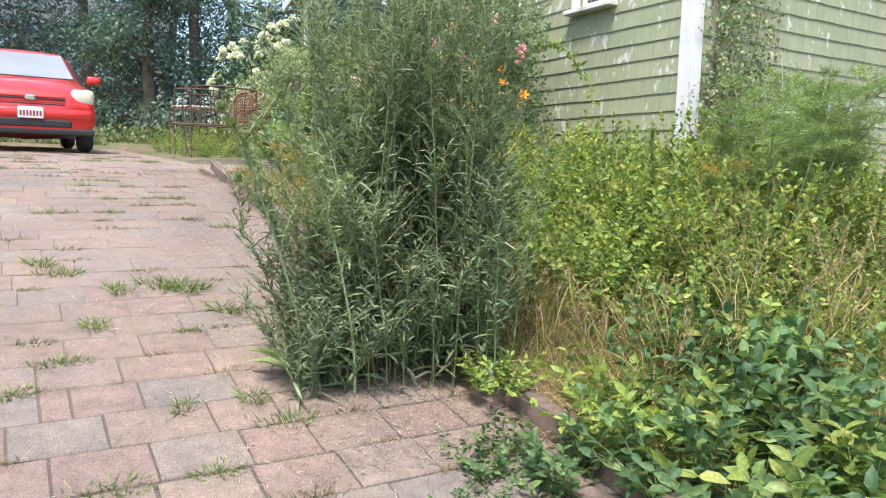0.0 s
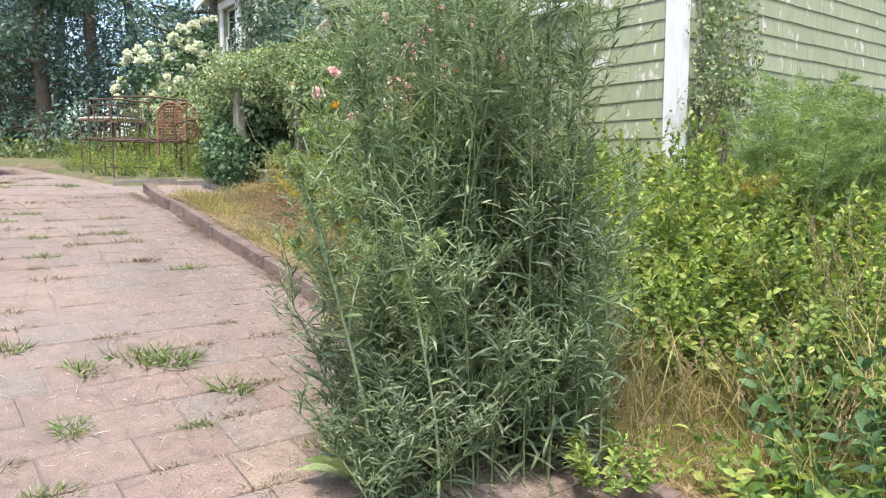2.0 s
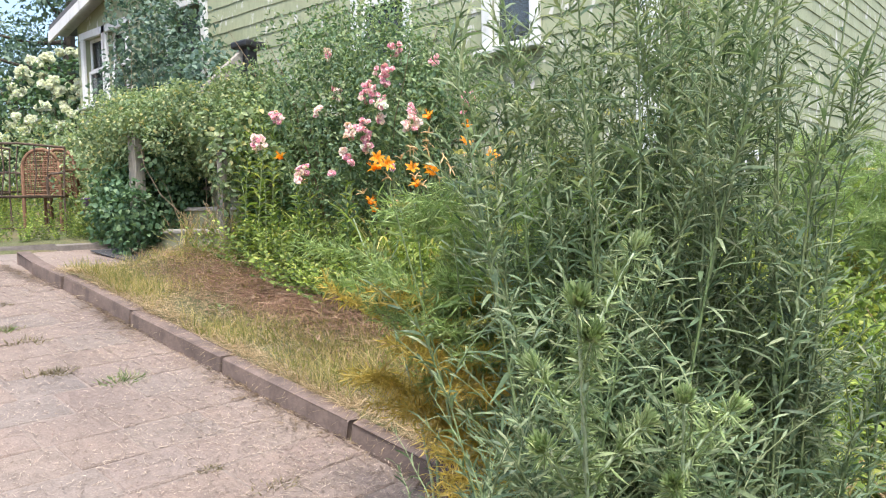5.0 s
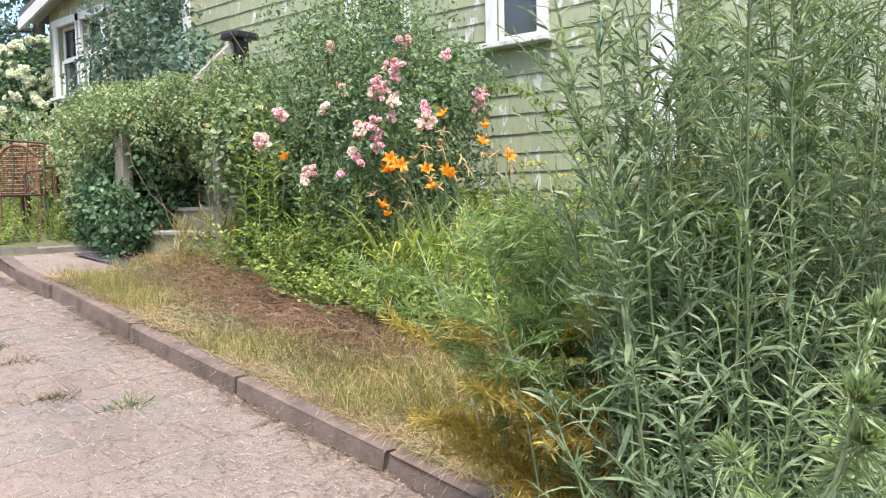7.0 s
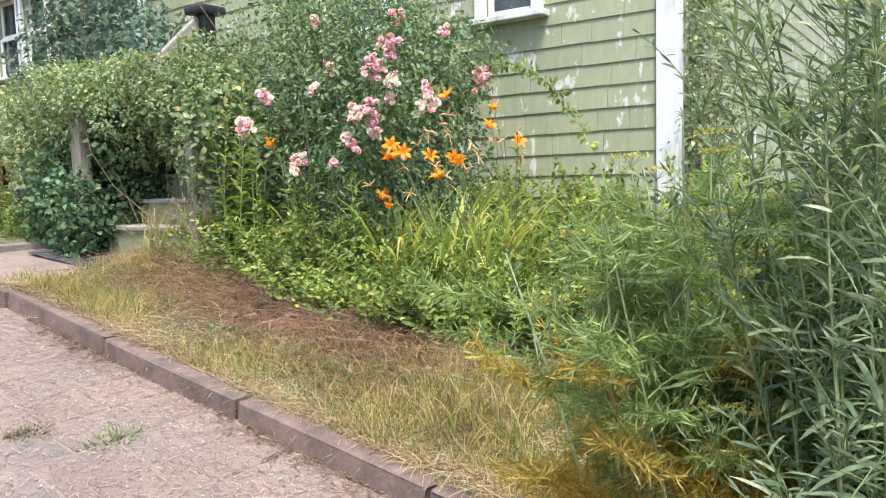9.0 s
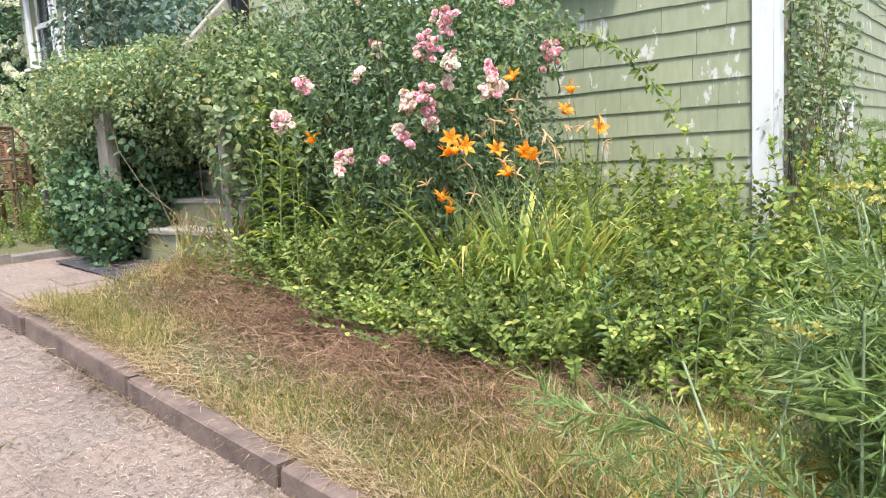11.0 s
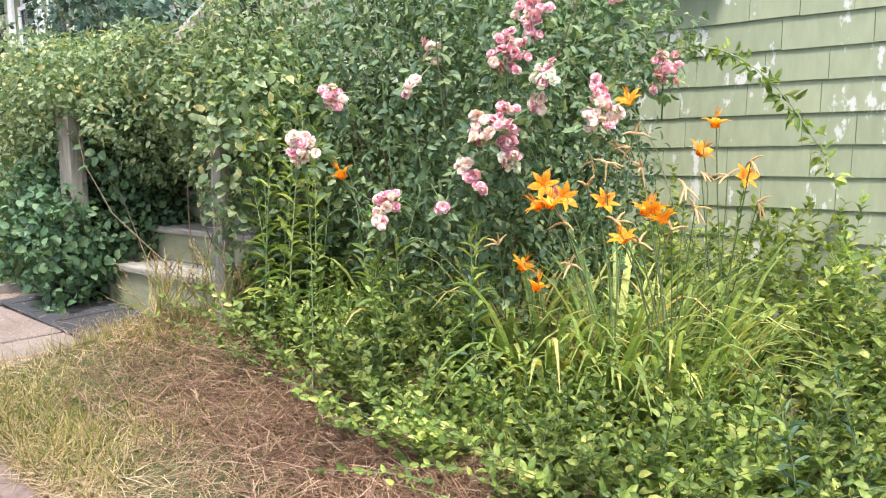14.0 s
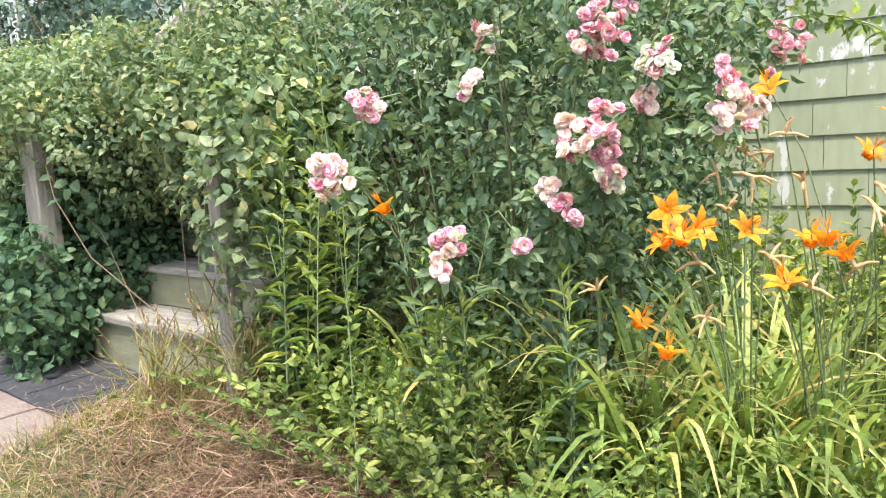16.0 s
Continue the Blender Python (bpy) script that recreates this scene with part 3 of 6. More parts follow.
build_door()
cb = empty("corner_board", WX, WY, 0.5, "weathered white painted corner board", "trim", kind="structure")
part("board", box_bm(0.03, 0.13, 5.9, 0.003, (-0.032, 0.045, 2.95)), M_WHITE, cb)
part("board", box_bm(0.13, 0.03, 5.9, 0.003, (0.018, -0.036, 2.95)), M_WHITE, cb)


def build_vent_window():
    v = empty("window_4", 8.0, WY, 1.93, "small white framed cellar window near the ground", "window", kind="structure")
    bm = bmesh.new()
    for s in (-1, 1):
        box_bm(0.05, 0.05, 0.27, 0.004, (s * 0.2, -0.02, 0.135), bm=bm)
        box_bm(0.34, 0.05, 0.05, 0.004, (0, -0.02, 0.135 + s * 0.135), bm=bm)
    part("window_frame", bm, M_WHITE, v)
    part("pane", box_bm(0.38, 0.006, 0.25, 0, (0, 0.06, 0.135)), M_GLASS, v)


build_vent_window()

# ---- kerbs ----
def kerb_run(name, pts, size, mat, label, drop=0.0):
    """Single kerb stones laid end to end along a line of (x, y)."""
    root = empty(name, 0, 0, 0, label, "kerb", kind="structure")
    w, h, step = size
    pts = [Vector((*p, 0)) for p in pts]
    r = random.Random(5)
    for a, b in zip(pts, pts[1:]):
        n = max(1, round((b - a).length / step))
        for i in range(n):
            p, q = a.lerp(b, i / n), a.lerp(b, (i + 1) / n)
            c, d = (p + q) / 2, q - p
            bm = box_bm((d.length - 0.002) * r.uniform(0.996, 1.0), w * r.uniform(0.94, 1.05), h, 0.010, seg=2)
            for v in bm.verts:
                v.co += Vector((r.uniform(-1, 1), r.uniform(-1, 1), r.uniform(-1, 1))) * 0.006
            ob = part("kerb_stone", bm, mat, root)
            z0, z1 = drive_z(p.y), drive_z(q.y)
            slope = math.degrees(math.atan2(z1 - z0, d.length))
            ob.matrix_basis = pose(c.x + r.uniform(-0.008, 0.008), c.y, (z0 + z1) / 2 + 0.10 - h / 2 - drop + r.uniform(-0.008, 0.006), 0, -slope, math.degrees(math.atan2(d.y, d.x)))


kerb_run("kerb", [(2.16, -0.6), (2.16, 7.0), (2.20, 7.6), (2.27, 8.1)], (0.085, 0.24, 0.9), M_KERB, "low reddish brown kerb between driveway and lawn")
kerb_run("path_kerb", [(2.10, 8.72), (3.35, 8.62)], (0.12, 0.2, 0.6), M_STONE, "low weathered stone edging beside the path", 0.045)

# ---- porch steps ----
def build_steps():
    """Wooden steps that climb to the porch, treads over olive risers."""
    st = empty("porch_steps", 3.40, 7.58, 1.345, "wooden porch steps with weathered treads and olive risers", "steps")
    r = random.Random(3)
    for i in range(6):
        x, z = i * 0.245, 0.195 * (i + 1)
        bm = bmesh.new()
        for k in range(2):
            box_bm(0.132, 1.12, 0.034, 0.006, (x + 0.06 + k * 0.137, r.uniform(-0.006, 0.006), z - 0.017 + r.uniform(-0.002, 0.002)), seg=2, bm=bm)
        part("tread", bm, M_GREYWOOD, st, "grey weathered plank tread")
        part("riser", box_bm(0.022, 1.06, 0.160 if i else 0.22, 0.003, (x + 0.03, 0, z - 0.116 - (0 if i else 0.03))), M_OLIVE, st, "faded olive painted riser")
    for s in (-1, 1):
        bm = bmesh.new()
        q = [(0.0, -0.05), (1.52, -0.05), (1.52, 1.14), (0.0, 0.17)]
        vs = [bm.verts.new((a, s * 0.545 + d, z)) for d in (-0.015, 0.015) for a, z in q]
        for f in ((0, 1, 2, 3), (7, 6, 5, 4), (0, 4, 5, 1), (1, 5, 6, 2), (2, 6, 7, 3), (3, 7, 4, 0)):
            bm.faces.new([vs[i] for i in f])
        bmesh.ops.recalc_face_normals(bm, faces=bm.faces)
        part("stringer", bm, M_OLIVE, st)


build_steps()


def build_porch():
    p = empty("porch", 5.3, 8.6, 2.5, "grey wooden porch deck behind the climbing plants", "porch")
    for k in range(6):
        part("deck_board", box_bm(0.135, 5.4, 0.035, 0.004, (-0.34 + k * 0.141, 1.0, 0.0)), M_GREYWOOD, p)
    for y in (-1.6, 0.9, 3.4):
        part("joist", box_bm(0.8, 0.1, 1.15, 0.004, (0.02, y, -0.60)), M_OLIVE, p)


build_porch()


def build_post(x, y, z, h, w, label):
    ps = empty("rail_post", x, y, z, label, "post", rz=4)
    bm = box_bm(w, w, h, 0.008, (0, 0, h / 2), seg=2)
    for v in bm.verts:
        v.co += Vector((random.uniform(-1, 1), random.uniform(-1, 1), 0)) * 0.006
    part("shaft", bm, M_POSTWOOD, ps)
    part("cap", box_bm(w * 1.15, w * 1.15, 0.025, 0.006, (0, 0, h + 0.012)), M_POSTWOOD, ps)


build_post(3.30, 8.24, 1.34, 1.06, 0.10, "grey weathered wooden post wrapped in vines beside steps")
build_post(3.36, 6.96, 1.30, 0.98, 0.065, "thin grey weathered post at the foot of steps")


def build_handrail():
    """A grey handrail climbing to a black newel on the porch."""
    h = empty("stair_handrail", 4.05, 8.2, 1.9, "grey weathered handrail climbing to a black newel post", "handrail")
    bm = box_bm(0.80, 0.05, 0.11, 0.008)
    ob = part("rail", bm, M_GREYWOOD, h)
    ob.matrix_basis = pose(0.09, 0, 1.08, 0, -43, 0)
    part("newel", box_bm(0.12, 0.12, 1.42, 0.008, (0.42, -0.04, 0.71)), M_BLACK, h, "black painted newel post")
    part("newel_cap", box_bm(0.26, 0.26, 0.07, 0.02, (0.42, -0.04, 1.44), seg=2), M_BLACK, h, "black flat newel cap")
    for k in range(3):
        part("baluster", box_bm(0.035, 0.035, 1.0 + 0.08 * k, 0.003, (-0.08 + 0.14 * k, 0, 0.5 + 0.04 * k)), M_BLACK, h, "black baluster")


build_handrail()


def build_mat():
    m = empty("door_mat", 3.17, 8.0, drive_z(8.0) + 0.012, "black rubber door mat scattered with straw", "door mat", rz=5)
    bm = box_bm(0.46, 0.80, 0.012, 0.004)
    part("mat_base", bm, M_RUBBER, m)
    for k in range(4):
        part("rib", box_bm(0.40, 0.012, 0.004, 0.001, (0, -0.3 + 0.2 * k, 0.008)), M_RUBBER, m)
    m.matrix_basis = m.matrix_basis @ pose(0, 0, 0, 7.5, 0, 0)


build_mat()

# ---- plants ----


class Plant:
    """Collects leaves by material and stems, then makes one thing with its parts."""

    def __init__(self, seed):
        self.r = np.random.default_rng(seed)
        self.leaf, self.stem, self.bits = {}, {}, []

    def add(self, key, geo):
        self.leaf.setdefault(key, []).append(geo)

    def tube(self, key, line, radii, sides=4):
        self.stem.setdefault(key, []).append((line, radii, sides))

    def make(self, name, at, label, category, group="", names={}, kind=""):
        root = empty(name, *at, label, category, group, kind)
        for mat, lst in self.stem.items():
            V, F = join([tubes([a for a, _, s in lst if s == k], [b for _, b, s in lst if s == k], k) for k in sorted({s for _, _, s in lst})])
            tri_mesh(names.get(mat, "stem"), V, F, mat, root, smooth=True)["kind"] = "stuff"
        for mat, lst in self.leaf.items():
            V, F = join(lst)
            tri_mesh(names.get(mat, "foliage"), V, F, mat, root)["kind"] = "stuff"
        for nm, mat, V, F, lab in self.bits:
            tri_mesh(nm, V, F, mat, root, lab)
        return root


def stem_line(base, h, lean, r, k=7, wob=0.03):
    t = np.linspace(0, 1, k)[:, None]
    lean = np.array([lean[0], lean[1], 0.0])
    L = np.asarray(base, float) + t * np.array([0, 0, h]) + (t ** 1.7) * lean
    w = np.cumsum(r.normal(size=(k, 3)) * wob * h / k, axis=0)
    w -= w[0]
    return L + w


def along(line, t):
    k = len(line) - 1
    f = np.clip(t, 0, 1) * k
    i = np.minimum(f.astype(int), k - 1)
    a = (f - i)[:, None]
    return line[i] * (1 - a) + line[i + 1] * a, unit(line[i + 1] - line[i])


def leafy_stem(pl, base, h, lean, n, ll, lw, mat, shape=LEAF, angle=55, t0=0.1, r0=0.004, stem=None, per=1, taper=0.5, droop=0.0):
    """A stem with leaves set round it, longest near the lower third."""
    r = pl.r
    line = stem_line(base, h, lean, r)
    pl.tube(stem or M_STEM, line, (r0, r0 * 0.35), 4)
    t = np.repeat(np.linspace(t0, 1.0, n), per)
    t = t + r.normal(size=len(t)) * 0.01
    P, T = along(line, t)
    phi = np.arange(len(t)) * 2.4 + r.uniform(0, 6.28) if per == 1 else np.repeat(np.arange(n) * 1.57 + r.uniform(0, 6.28), per) + np.tile(np.arange(per) * 2 * np.pi / per, n)
    phi = phi + r.normal(size=len(t)) * 0.25
    out = np.stack([np.cos(phi), np.sin(phi), np.zeros(len(t))], -1)
    a = np.radians(angle + r.normal(size=len(t)) * 14 - 25 * np.clip(t, 0, 1) ** 3)[:, None]
    D = np.sin(a) * out + np.cos(a) * T - np.array([0, 0, droop])
    N = unit(T * np.sin(a) - out * np.cos(a) + r.normal(size=(len(t), 3)) * 0.25)
    s = (1 - taper * np.clip(t, 0, 1) ** 1.5) * r.uniform(0.7, 1.15, len(t))
    pl.add(mat, leaves(P, D, N, ll * s, lw * s, shape))
    return line


def shell(pl, blobs, n, ll, lw, mat, shape=LEAF, inner=0.55, up=0.5, zmin=None):
    """Leaves through a union of ellipsoids (centre, radii), thickest near the skin, in loose sprays."""
    r = pl.r
    vol = np.array([b[1][0] * b[1][1] + b[1][1] * b[1][2] + b[1][0] * b[1][2] for b in blobs])
    which = r.choice(len(blobs), n, p=vol / vol.sum())
    C, R = np.array([b[0] for b in blobs])[which], np.array([b[1] for b in blobs])[which]
    d = rand_dirs(n, r)
    rad = inner + (1.06 - inner) * r.uniform(0, 1, n) ** 0.6
    lump = np.array([noise.noise(Vector(p) * 3.1) for p in (C + d * R)]) * 0.28 + np.array([noise.noise(Vector(p) * 8.0) for p in (C + d * R)]) * 0.16
    P = C + d * R * (rad + lump)[:, None]
    out = unit(d / R)
    D = unit(out * 0.5 + r.normal(size=(n, 3)) * 0.75 + np.array([0, 0, -0.15]))
    N = unit(out * 0.7 + np.array([0, 0, up]) + r.normal(size=(n, 3)) * 0.45)
    s = r.uniform(0.55, 1.2, n)
    if zmin is not None:
        keep = P[:, 2] > zmin
        P, D, N, s = P[keep], D[keep], N[keep], s[keep]
    pl.add(mat, leaves(P, D, N, ll * s, lw * s, shape))


def bloom(r, rad, n_florets, petal, spread=0.85):
    """A rounded head of small ruffled pompons, centred at the origin."""
    d = rand_dirs(n_florets, r)
    c = d * rad * (r.uniform(0.1, 1.0, n_florets) ** 0.4)[:, None] * np.array([1, 1, spread])
    k = 20
    D = unit(rand_dirs(n_florets * k, r) + np.repeat(d, k, 0) * 0.45)
    P = np.repeat(c, k, 0) + D * petal * 0.15
    N = unit(rand_dirs(n_florets * k, r) * 0.5 + np.cross(D, rand_dirs(n_florets * k, r)))
    L = petal * r.uniform(0.7, 1.1, n_florets * k)
    return leaves(P, D, N, L, L * 1.0, DIAMOND)


def rose(r, rad):
    """One double rose: shells of broad cupped petals round its heart."""
    parts = []
    face = unit(np.array([-0.55, -0.45, 0.35]) + r.normal(size=3) * 0.45)
    u = unit(np.cross(face, [0.31, 0.2, 0.93]))
    v = np.cross(face, u)
    for n, lift, size in ((8, -0.25, 1.0), (8, 0.25, 0.95), (7, 0.75, 0.8), (5, 1.5, 0.6)):
        a = np.arange(n) * 2 * np.pi / n + r.uniform(0, 6) + r.normal(size=n) * 0.15
        out = np.cos(a)[:, None] * u + np.sin(a)[:, None] * v
        D = unit(out + face * lift + r.normal(size=(n, 3)) * 0.12)
        N = unit(face - out * (0.3 + lift))
        parts.append(leaves(np.repeat(-face[None] * rad * 0.2, n, 0), D, N, rad * size * r.uniform(0.9, 1.15, n), rad * size * r.uniform(0.85, 1.1, n), PETAL))
    return join(parts)


# tall grey-green weed clump on the kerb
def tall_weed(seed, at, n, spread, hmin, hmax, label):
    pl = Plant(seed)
    r = pl.r
    for i in range(n):
        a, q = r.uniform(0, 6.28), r.uniform(0, 1) ** 0.5
        b = np.array([math.cos(a) * spread[0] * q, math.sin(a) * spread[1] * q, -0.03])
        h = r.uniform(hmin, hmax)
        lean = b[:2] * r.uniform(0.6, 1.7) + r.normal(size=2) * 0.10
        line = leafy_stem(pl, b, h, lean, int(h * 34), 0.135, 0.0135, M_WEED, SLIM, 74, 0.04, 0.005, taper=0.4, droop=0.2)
        # side shoots, denser and finer towards the top
        for t in r.uniform(0.15, 0.98, 18):
            p, T = along(line, np.array([t]))
            w = r.uniform(0, 6.28)
            hl = r.uniform(0.16, 0.36) * (1.15 - 0.5 * t)
            leafy_stem(pl, p[0], hl, (math.cos(w) * hl * 0.75, math.sin(w) * hl * 0.75), 16, 0.052, 0.0075, M_WEED, SLIM, 52, 0.06, 0.0022, taper=0.4)
    return pl.make("tall_weed", at, label, "weed", "weed clump on the kerb")


for k, (x, y, n, sp, h0, h1) in enumerate([(1.72, 2.66, 22, (0.18, 0.16), 1.55, 2.1), (1.95, 2.50, 18, (0.17, 0.18), 1.45, 2.0), (2.12, 2.66, 18, (0.18, 0.18), 1.6, 2.15), (1.64, 2.80, 16, (0.14, 0.12), 1.2, 1.75), (1.80, 2.52, 22, (0.32, 0.12), 0.45, 1.05), (1.46, 2.68, 12, (0.16, 0.14), 0.7, 1.3), (2.15, 2.34, 10, (0.14, 0.14), 0.8, 1.4), (1.36, 2.5, 12, (0.16, 0.1), 0.25, 0.55)]):
    tall_weed(20 + k, (x, y, float(ground(x, y))), n, sp, h0, h1, "tall grey-green weed with narrow leaves growing on kerb")


def thistle(seed, at, lean, h, heads, label):
    """A spiny thistle: ribbed stem, jagged leaves, bristling flower heads."""
    pl = Plant(seed)
    r = pl.r
    main = leafy_stem(pl, (0, 0, -0.02), h, lean, 17, 0.12, 0.016, M_THISTLE, SLIM, 66, 0.05, 0.008, stem=M_FSTEM, taper=0.85)
    tips = [(main[-1], unit(main[-1] - main[-2]))]
    for i in range(heads - 1):
        t = 0.45 + 0.5 * (i + 1) / heads
        p, T = along(main, np.array([t]))
        w = i * 2.4 + r.uniform(0, 1)
        hl = h * r.uniform(0.12, 0.22)
        br = leafy_stem(pl, p[0], hl, (math.cos(w) * hl * 0.6, math.sin(w) * hl * 0.6), 8, 0.055, 0.007, M_THISTLE, SLIM, 60, 0.1, 0.006, stem=M_FSTEM, taper=0.4)
        tips.append((br[-1], unit(br[-1] - br[-2])))
    # spines along every leaf-bearing stem
    for line, radii, s in list(pl.stem[M_FSTEM]):
        t = r.uniform(0.1, 1, 110)
        P, T = along(line, t)
        D = rand_dirs(110, r, 0.3)
        pl.add(M_THISTLE, leaves(P, D, rand_dirs(110, r), r.uniform(0.02, 0.06, 110), np.full(110, 0.004), DIAMOND))
    for c, d in tips:
        n = 90
        D = unit(rand_dirs(n, r) + d * 0.35)
        V1 = leaves(np.repeat(c[None], n, 0) + D * 0.012, D, rand_dirs(n, r), r.uniform(0.012, 0.03, n), np.full(n, 0.0025), DIAMOND)
        n = 60
        D2 = unit(rand_dirs(n, r) * 0.5 + d)
        V2 = leaves(np.repeat(c[None], n, 0) + D2 * 0.006, D2, rand_dirs(n, r), r.uniform(0.028, 0.042, n), np.full(n, 0.012), DIAMOND)
        V, F = join([V1, V2])
        pl.bits.append(("flower_head", M_THISTLE, V, F, "spiny green thistle head"))
    return pl.make("thistle", at, label, "thistle", "thistles by the kerb")


thistle(41, (1.34, 2.54, drive_z(2.54)), (-0.40, -0.20), 1.14, 7, "pale green spiny thistle leaning over the driveway")
thistle(42, (1.52, 2.42, drive_z(2.42)), (-0.22, -0.10), 0.95, 4, "pale green spiny thistle in front of the tall weeds")


def frond(pl, base, d, length, mat, r, fine=1.0):
    """A feathery fennel frond: a rib with side ribs and hair-fine leaflets."""
    d = unit(np.asarray(d, float))
    t = np.linspace(0, 1, 6)[:, None]
    line = base + t * d * length + (t ** 2) * np.array([0, 0, -0.22 * length]) + r.normal(size=(6, 3)) * 0.01 * t
    pl.tube(mat, line, (0.0022, 0.0006), 3)
    m = int(12 * fine)
    tt = np.linspace(0.15, 1, m)
    P, T = along(line, tt)
    for p, T1, q in zip(P, T, tt):
        for s in (-1, 1):
            side = unit(np.cross(T1, [0, 0, 1]) * s + T1 * 0.7 + r.normal(size=3) * 0.25)
            sl = length * 0.30 * (1.15 - q) + 0.035
            k = 9
            u = np.linspace(0.1, 1, k)[:, None]
            Q = p + side * sl * u
            Dq = unit(side * 0.6 + r.normal(size=(k, 3)) * 0.75)
            pl.add(mat, leaves(Q, Dq, rand_dirs(k, r), r.uniform(0.022, 0.055, k), np.full(k, 0.0008), DIAMOND))
            pl.add(mat, leaves([p], [side], rand_dirs(1, r), [sl], [0.0014], DIAMOND))


def fennel(seed, at, n, spread, h, yellow, label, umbels=4):
    pl = Plant(seed)
    r = pl.r
    for i in range(n):
        a, q = r.uniform(0, 6.28), r.uniform(0, 1) ** 0.5
        b = np.array([math.cos(a) * q * spread, math.sin(a) * q * spread, -0.02])
        hh = h * r.uniform(0.7, 1.1)
        lean = b[:2] * 1.2 + r.normal(size=2) * 0.10
        line = stem_line(b, hh, lean, r, 8, 0.02)
        pl.tube(M_STEM if i % 2 else M_FSTEM, line, (0.006, 0.002), 5)
        for t in 0.32 + 0.58 * r.uniform(0, 1, 8) ** 0.75:
            p, T = along(line, np.array([t]))
            w = r.uniform(0, 6.28)
            mat = M_FENYEL if t < yellow * r.uniform(0.7, 1.3) else M_FENNEL
            frond(pl, p[0], (math.cos(w), math.sin(w), r.uniform(0.3, 1.1)), r.uniform(0.18, 0.32), mat, r)
        if i < umbels:
            for _ in range(3):
                t = r.uniform(0.6, 0.98)
                p, T = along(line, np.array([t]))
                w = r.uniform(0, 6.28)
                tip = p[0] + np.array([math.cos(w) * 0.09, math.sin(w) * 0.09, r.uniform(0.12, 0.24)])
                pl.tube(M_FSTEM, np.array([p[0], (p[0] + tip) / 2 + np.array([math.cos(w), math.sin(w), 0]) * 0.02, tip]), (0.003, 0.0016), 4)
                rays = []
                for k in range(13):
                    v = k * 2.4
                    e = tip + np.array([math.cos(v) * 0.045 * math.sqrt(k / 13), math.sin(v) * 0.045 * math.sqrt(k / 13), 0.028 + r.uniform(-0.004, 0.004)])
                    pl.tube(M_FSTEM, np.array([tip, e]), (0.0009, 0.0007), 3)
                    D = rand_dirs(10, r, 0.6)
                    rays.append(leaves(np.repeat(e[None], 10, 0), D, rand_dirs(10, r), np.full(10, 0.009), np.full(10, 0.006), DIAMOND))
                V, F = join(rays)
                pl.bits.append(("umbel", M_UMBEL, V, F, "small flat yellow umbel"))
    return pl.make("fennel", at, label, "fennel", "fennel by the kerb", {M_FENYEL: "yellowed_fronds", M_FENNEL: "fronds"})


for k, (x, y, n, sp, h, ye, um) in enumerate([(1.80, 3.06, 8, 0.13, 1.4, 0.58, 5), (1.84, 3.27, 7, 0.10, 1.2, 0.66, 1), (1.98, 2.98, 7, 0.12, 1.45, 0.56, 4), (2.04, 3.18, 7, 0.12, 1.4, 0.56, 3), (4.75, 2.85, 13, 0.28, 1.5, 0.4, 1), (5.2, 3.0, 12, 0.25, 1.5, 0.35, 1), (5.6, 3.4, 10, 0.25, 1.4, 0.2, 0)]):
    fennel(60 + k, (x, y, float(ground(x, y))), n, sp, h, ye, "feathery green fennel with yellowed lower fronds and umbels", um)


# one broad pale leaf plant at the foot of the weeds
def broad_leaf(seed, at, n, size, label):
    pl = Plant(seed)
    r = pl.r
    a = np.arange(n) * 2.4 + r.uniform(0, 6)
    P = np.zeros((n, 3))
    D = np.stack([np.cos(a), np.sin(a), r.uniform(0.4, 0.9, n)], -1)
    N = np.stack([-np.cos(a) * 0.4, -np.sin(a) * 0.4, np.ones(n)], -1)
    L = size * r.uniform(0.7, 1.1, n)
    pl.add(M_THISTLE, leaves(P + unit(D) * 0.05, D, N, L, L * 0.5, LEAF))
    for p, d in zip(P, unit(D)):
        pl.tube(M_STEM, np.array([p, p + d * 0.05]), (0.004, 0.003), 4)
    return pl.make("broad_leaf_weed", at, label, "weed")


broad_leaf(95, (1.36, 2.62, drive_z(2.62)), 6, 0.24, "broad pale green leaves at the foot of the weeds")
broad_leaf(96, (2.55, 5.75, float(ground(2.55, 5.75))), 5, 0.05, "small pale rosette weed on the dry lawn")

# low leafy plants of the bed
def bed_plant(seed, at, n, spread, h, mat, ll, lw, label, name="leafy_shrub", group="leafy plants in the bed", per=2, angle=62, nodes_per_m=34):
    pl = Plant(seed)
    r = pl.r
    for i in range(n):
        a, q = r.uniform(0, 6.28), r.uniform(0, 1) ** 0.5
        b = np.array([math.cos(a) * q * spread, math.sin(a) * q * spread, -0.03])
        hh = h * r.uniform(0.55, 1.1) * (1.05 - 0.3 * q)
        lean = b[:2] * r.uniform(0.3, 1.3) + r.normal(size=2) * 0.14 * h
        leafy_stem(pl, b, hh, lean, max(5, int(hh * nodes_per_m)), ll, lw, mat, LEAF, angle, 0.12, 0.0032, per=per, taper=0.25)
    return pl.make(name, at, label, "plant", group)


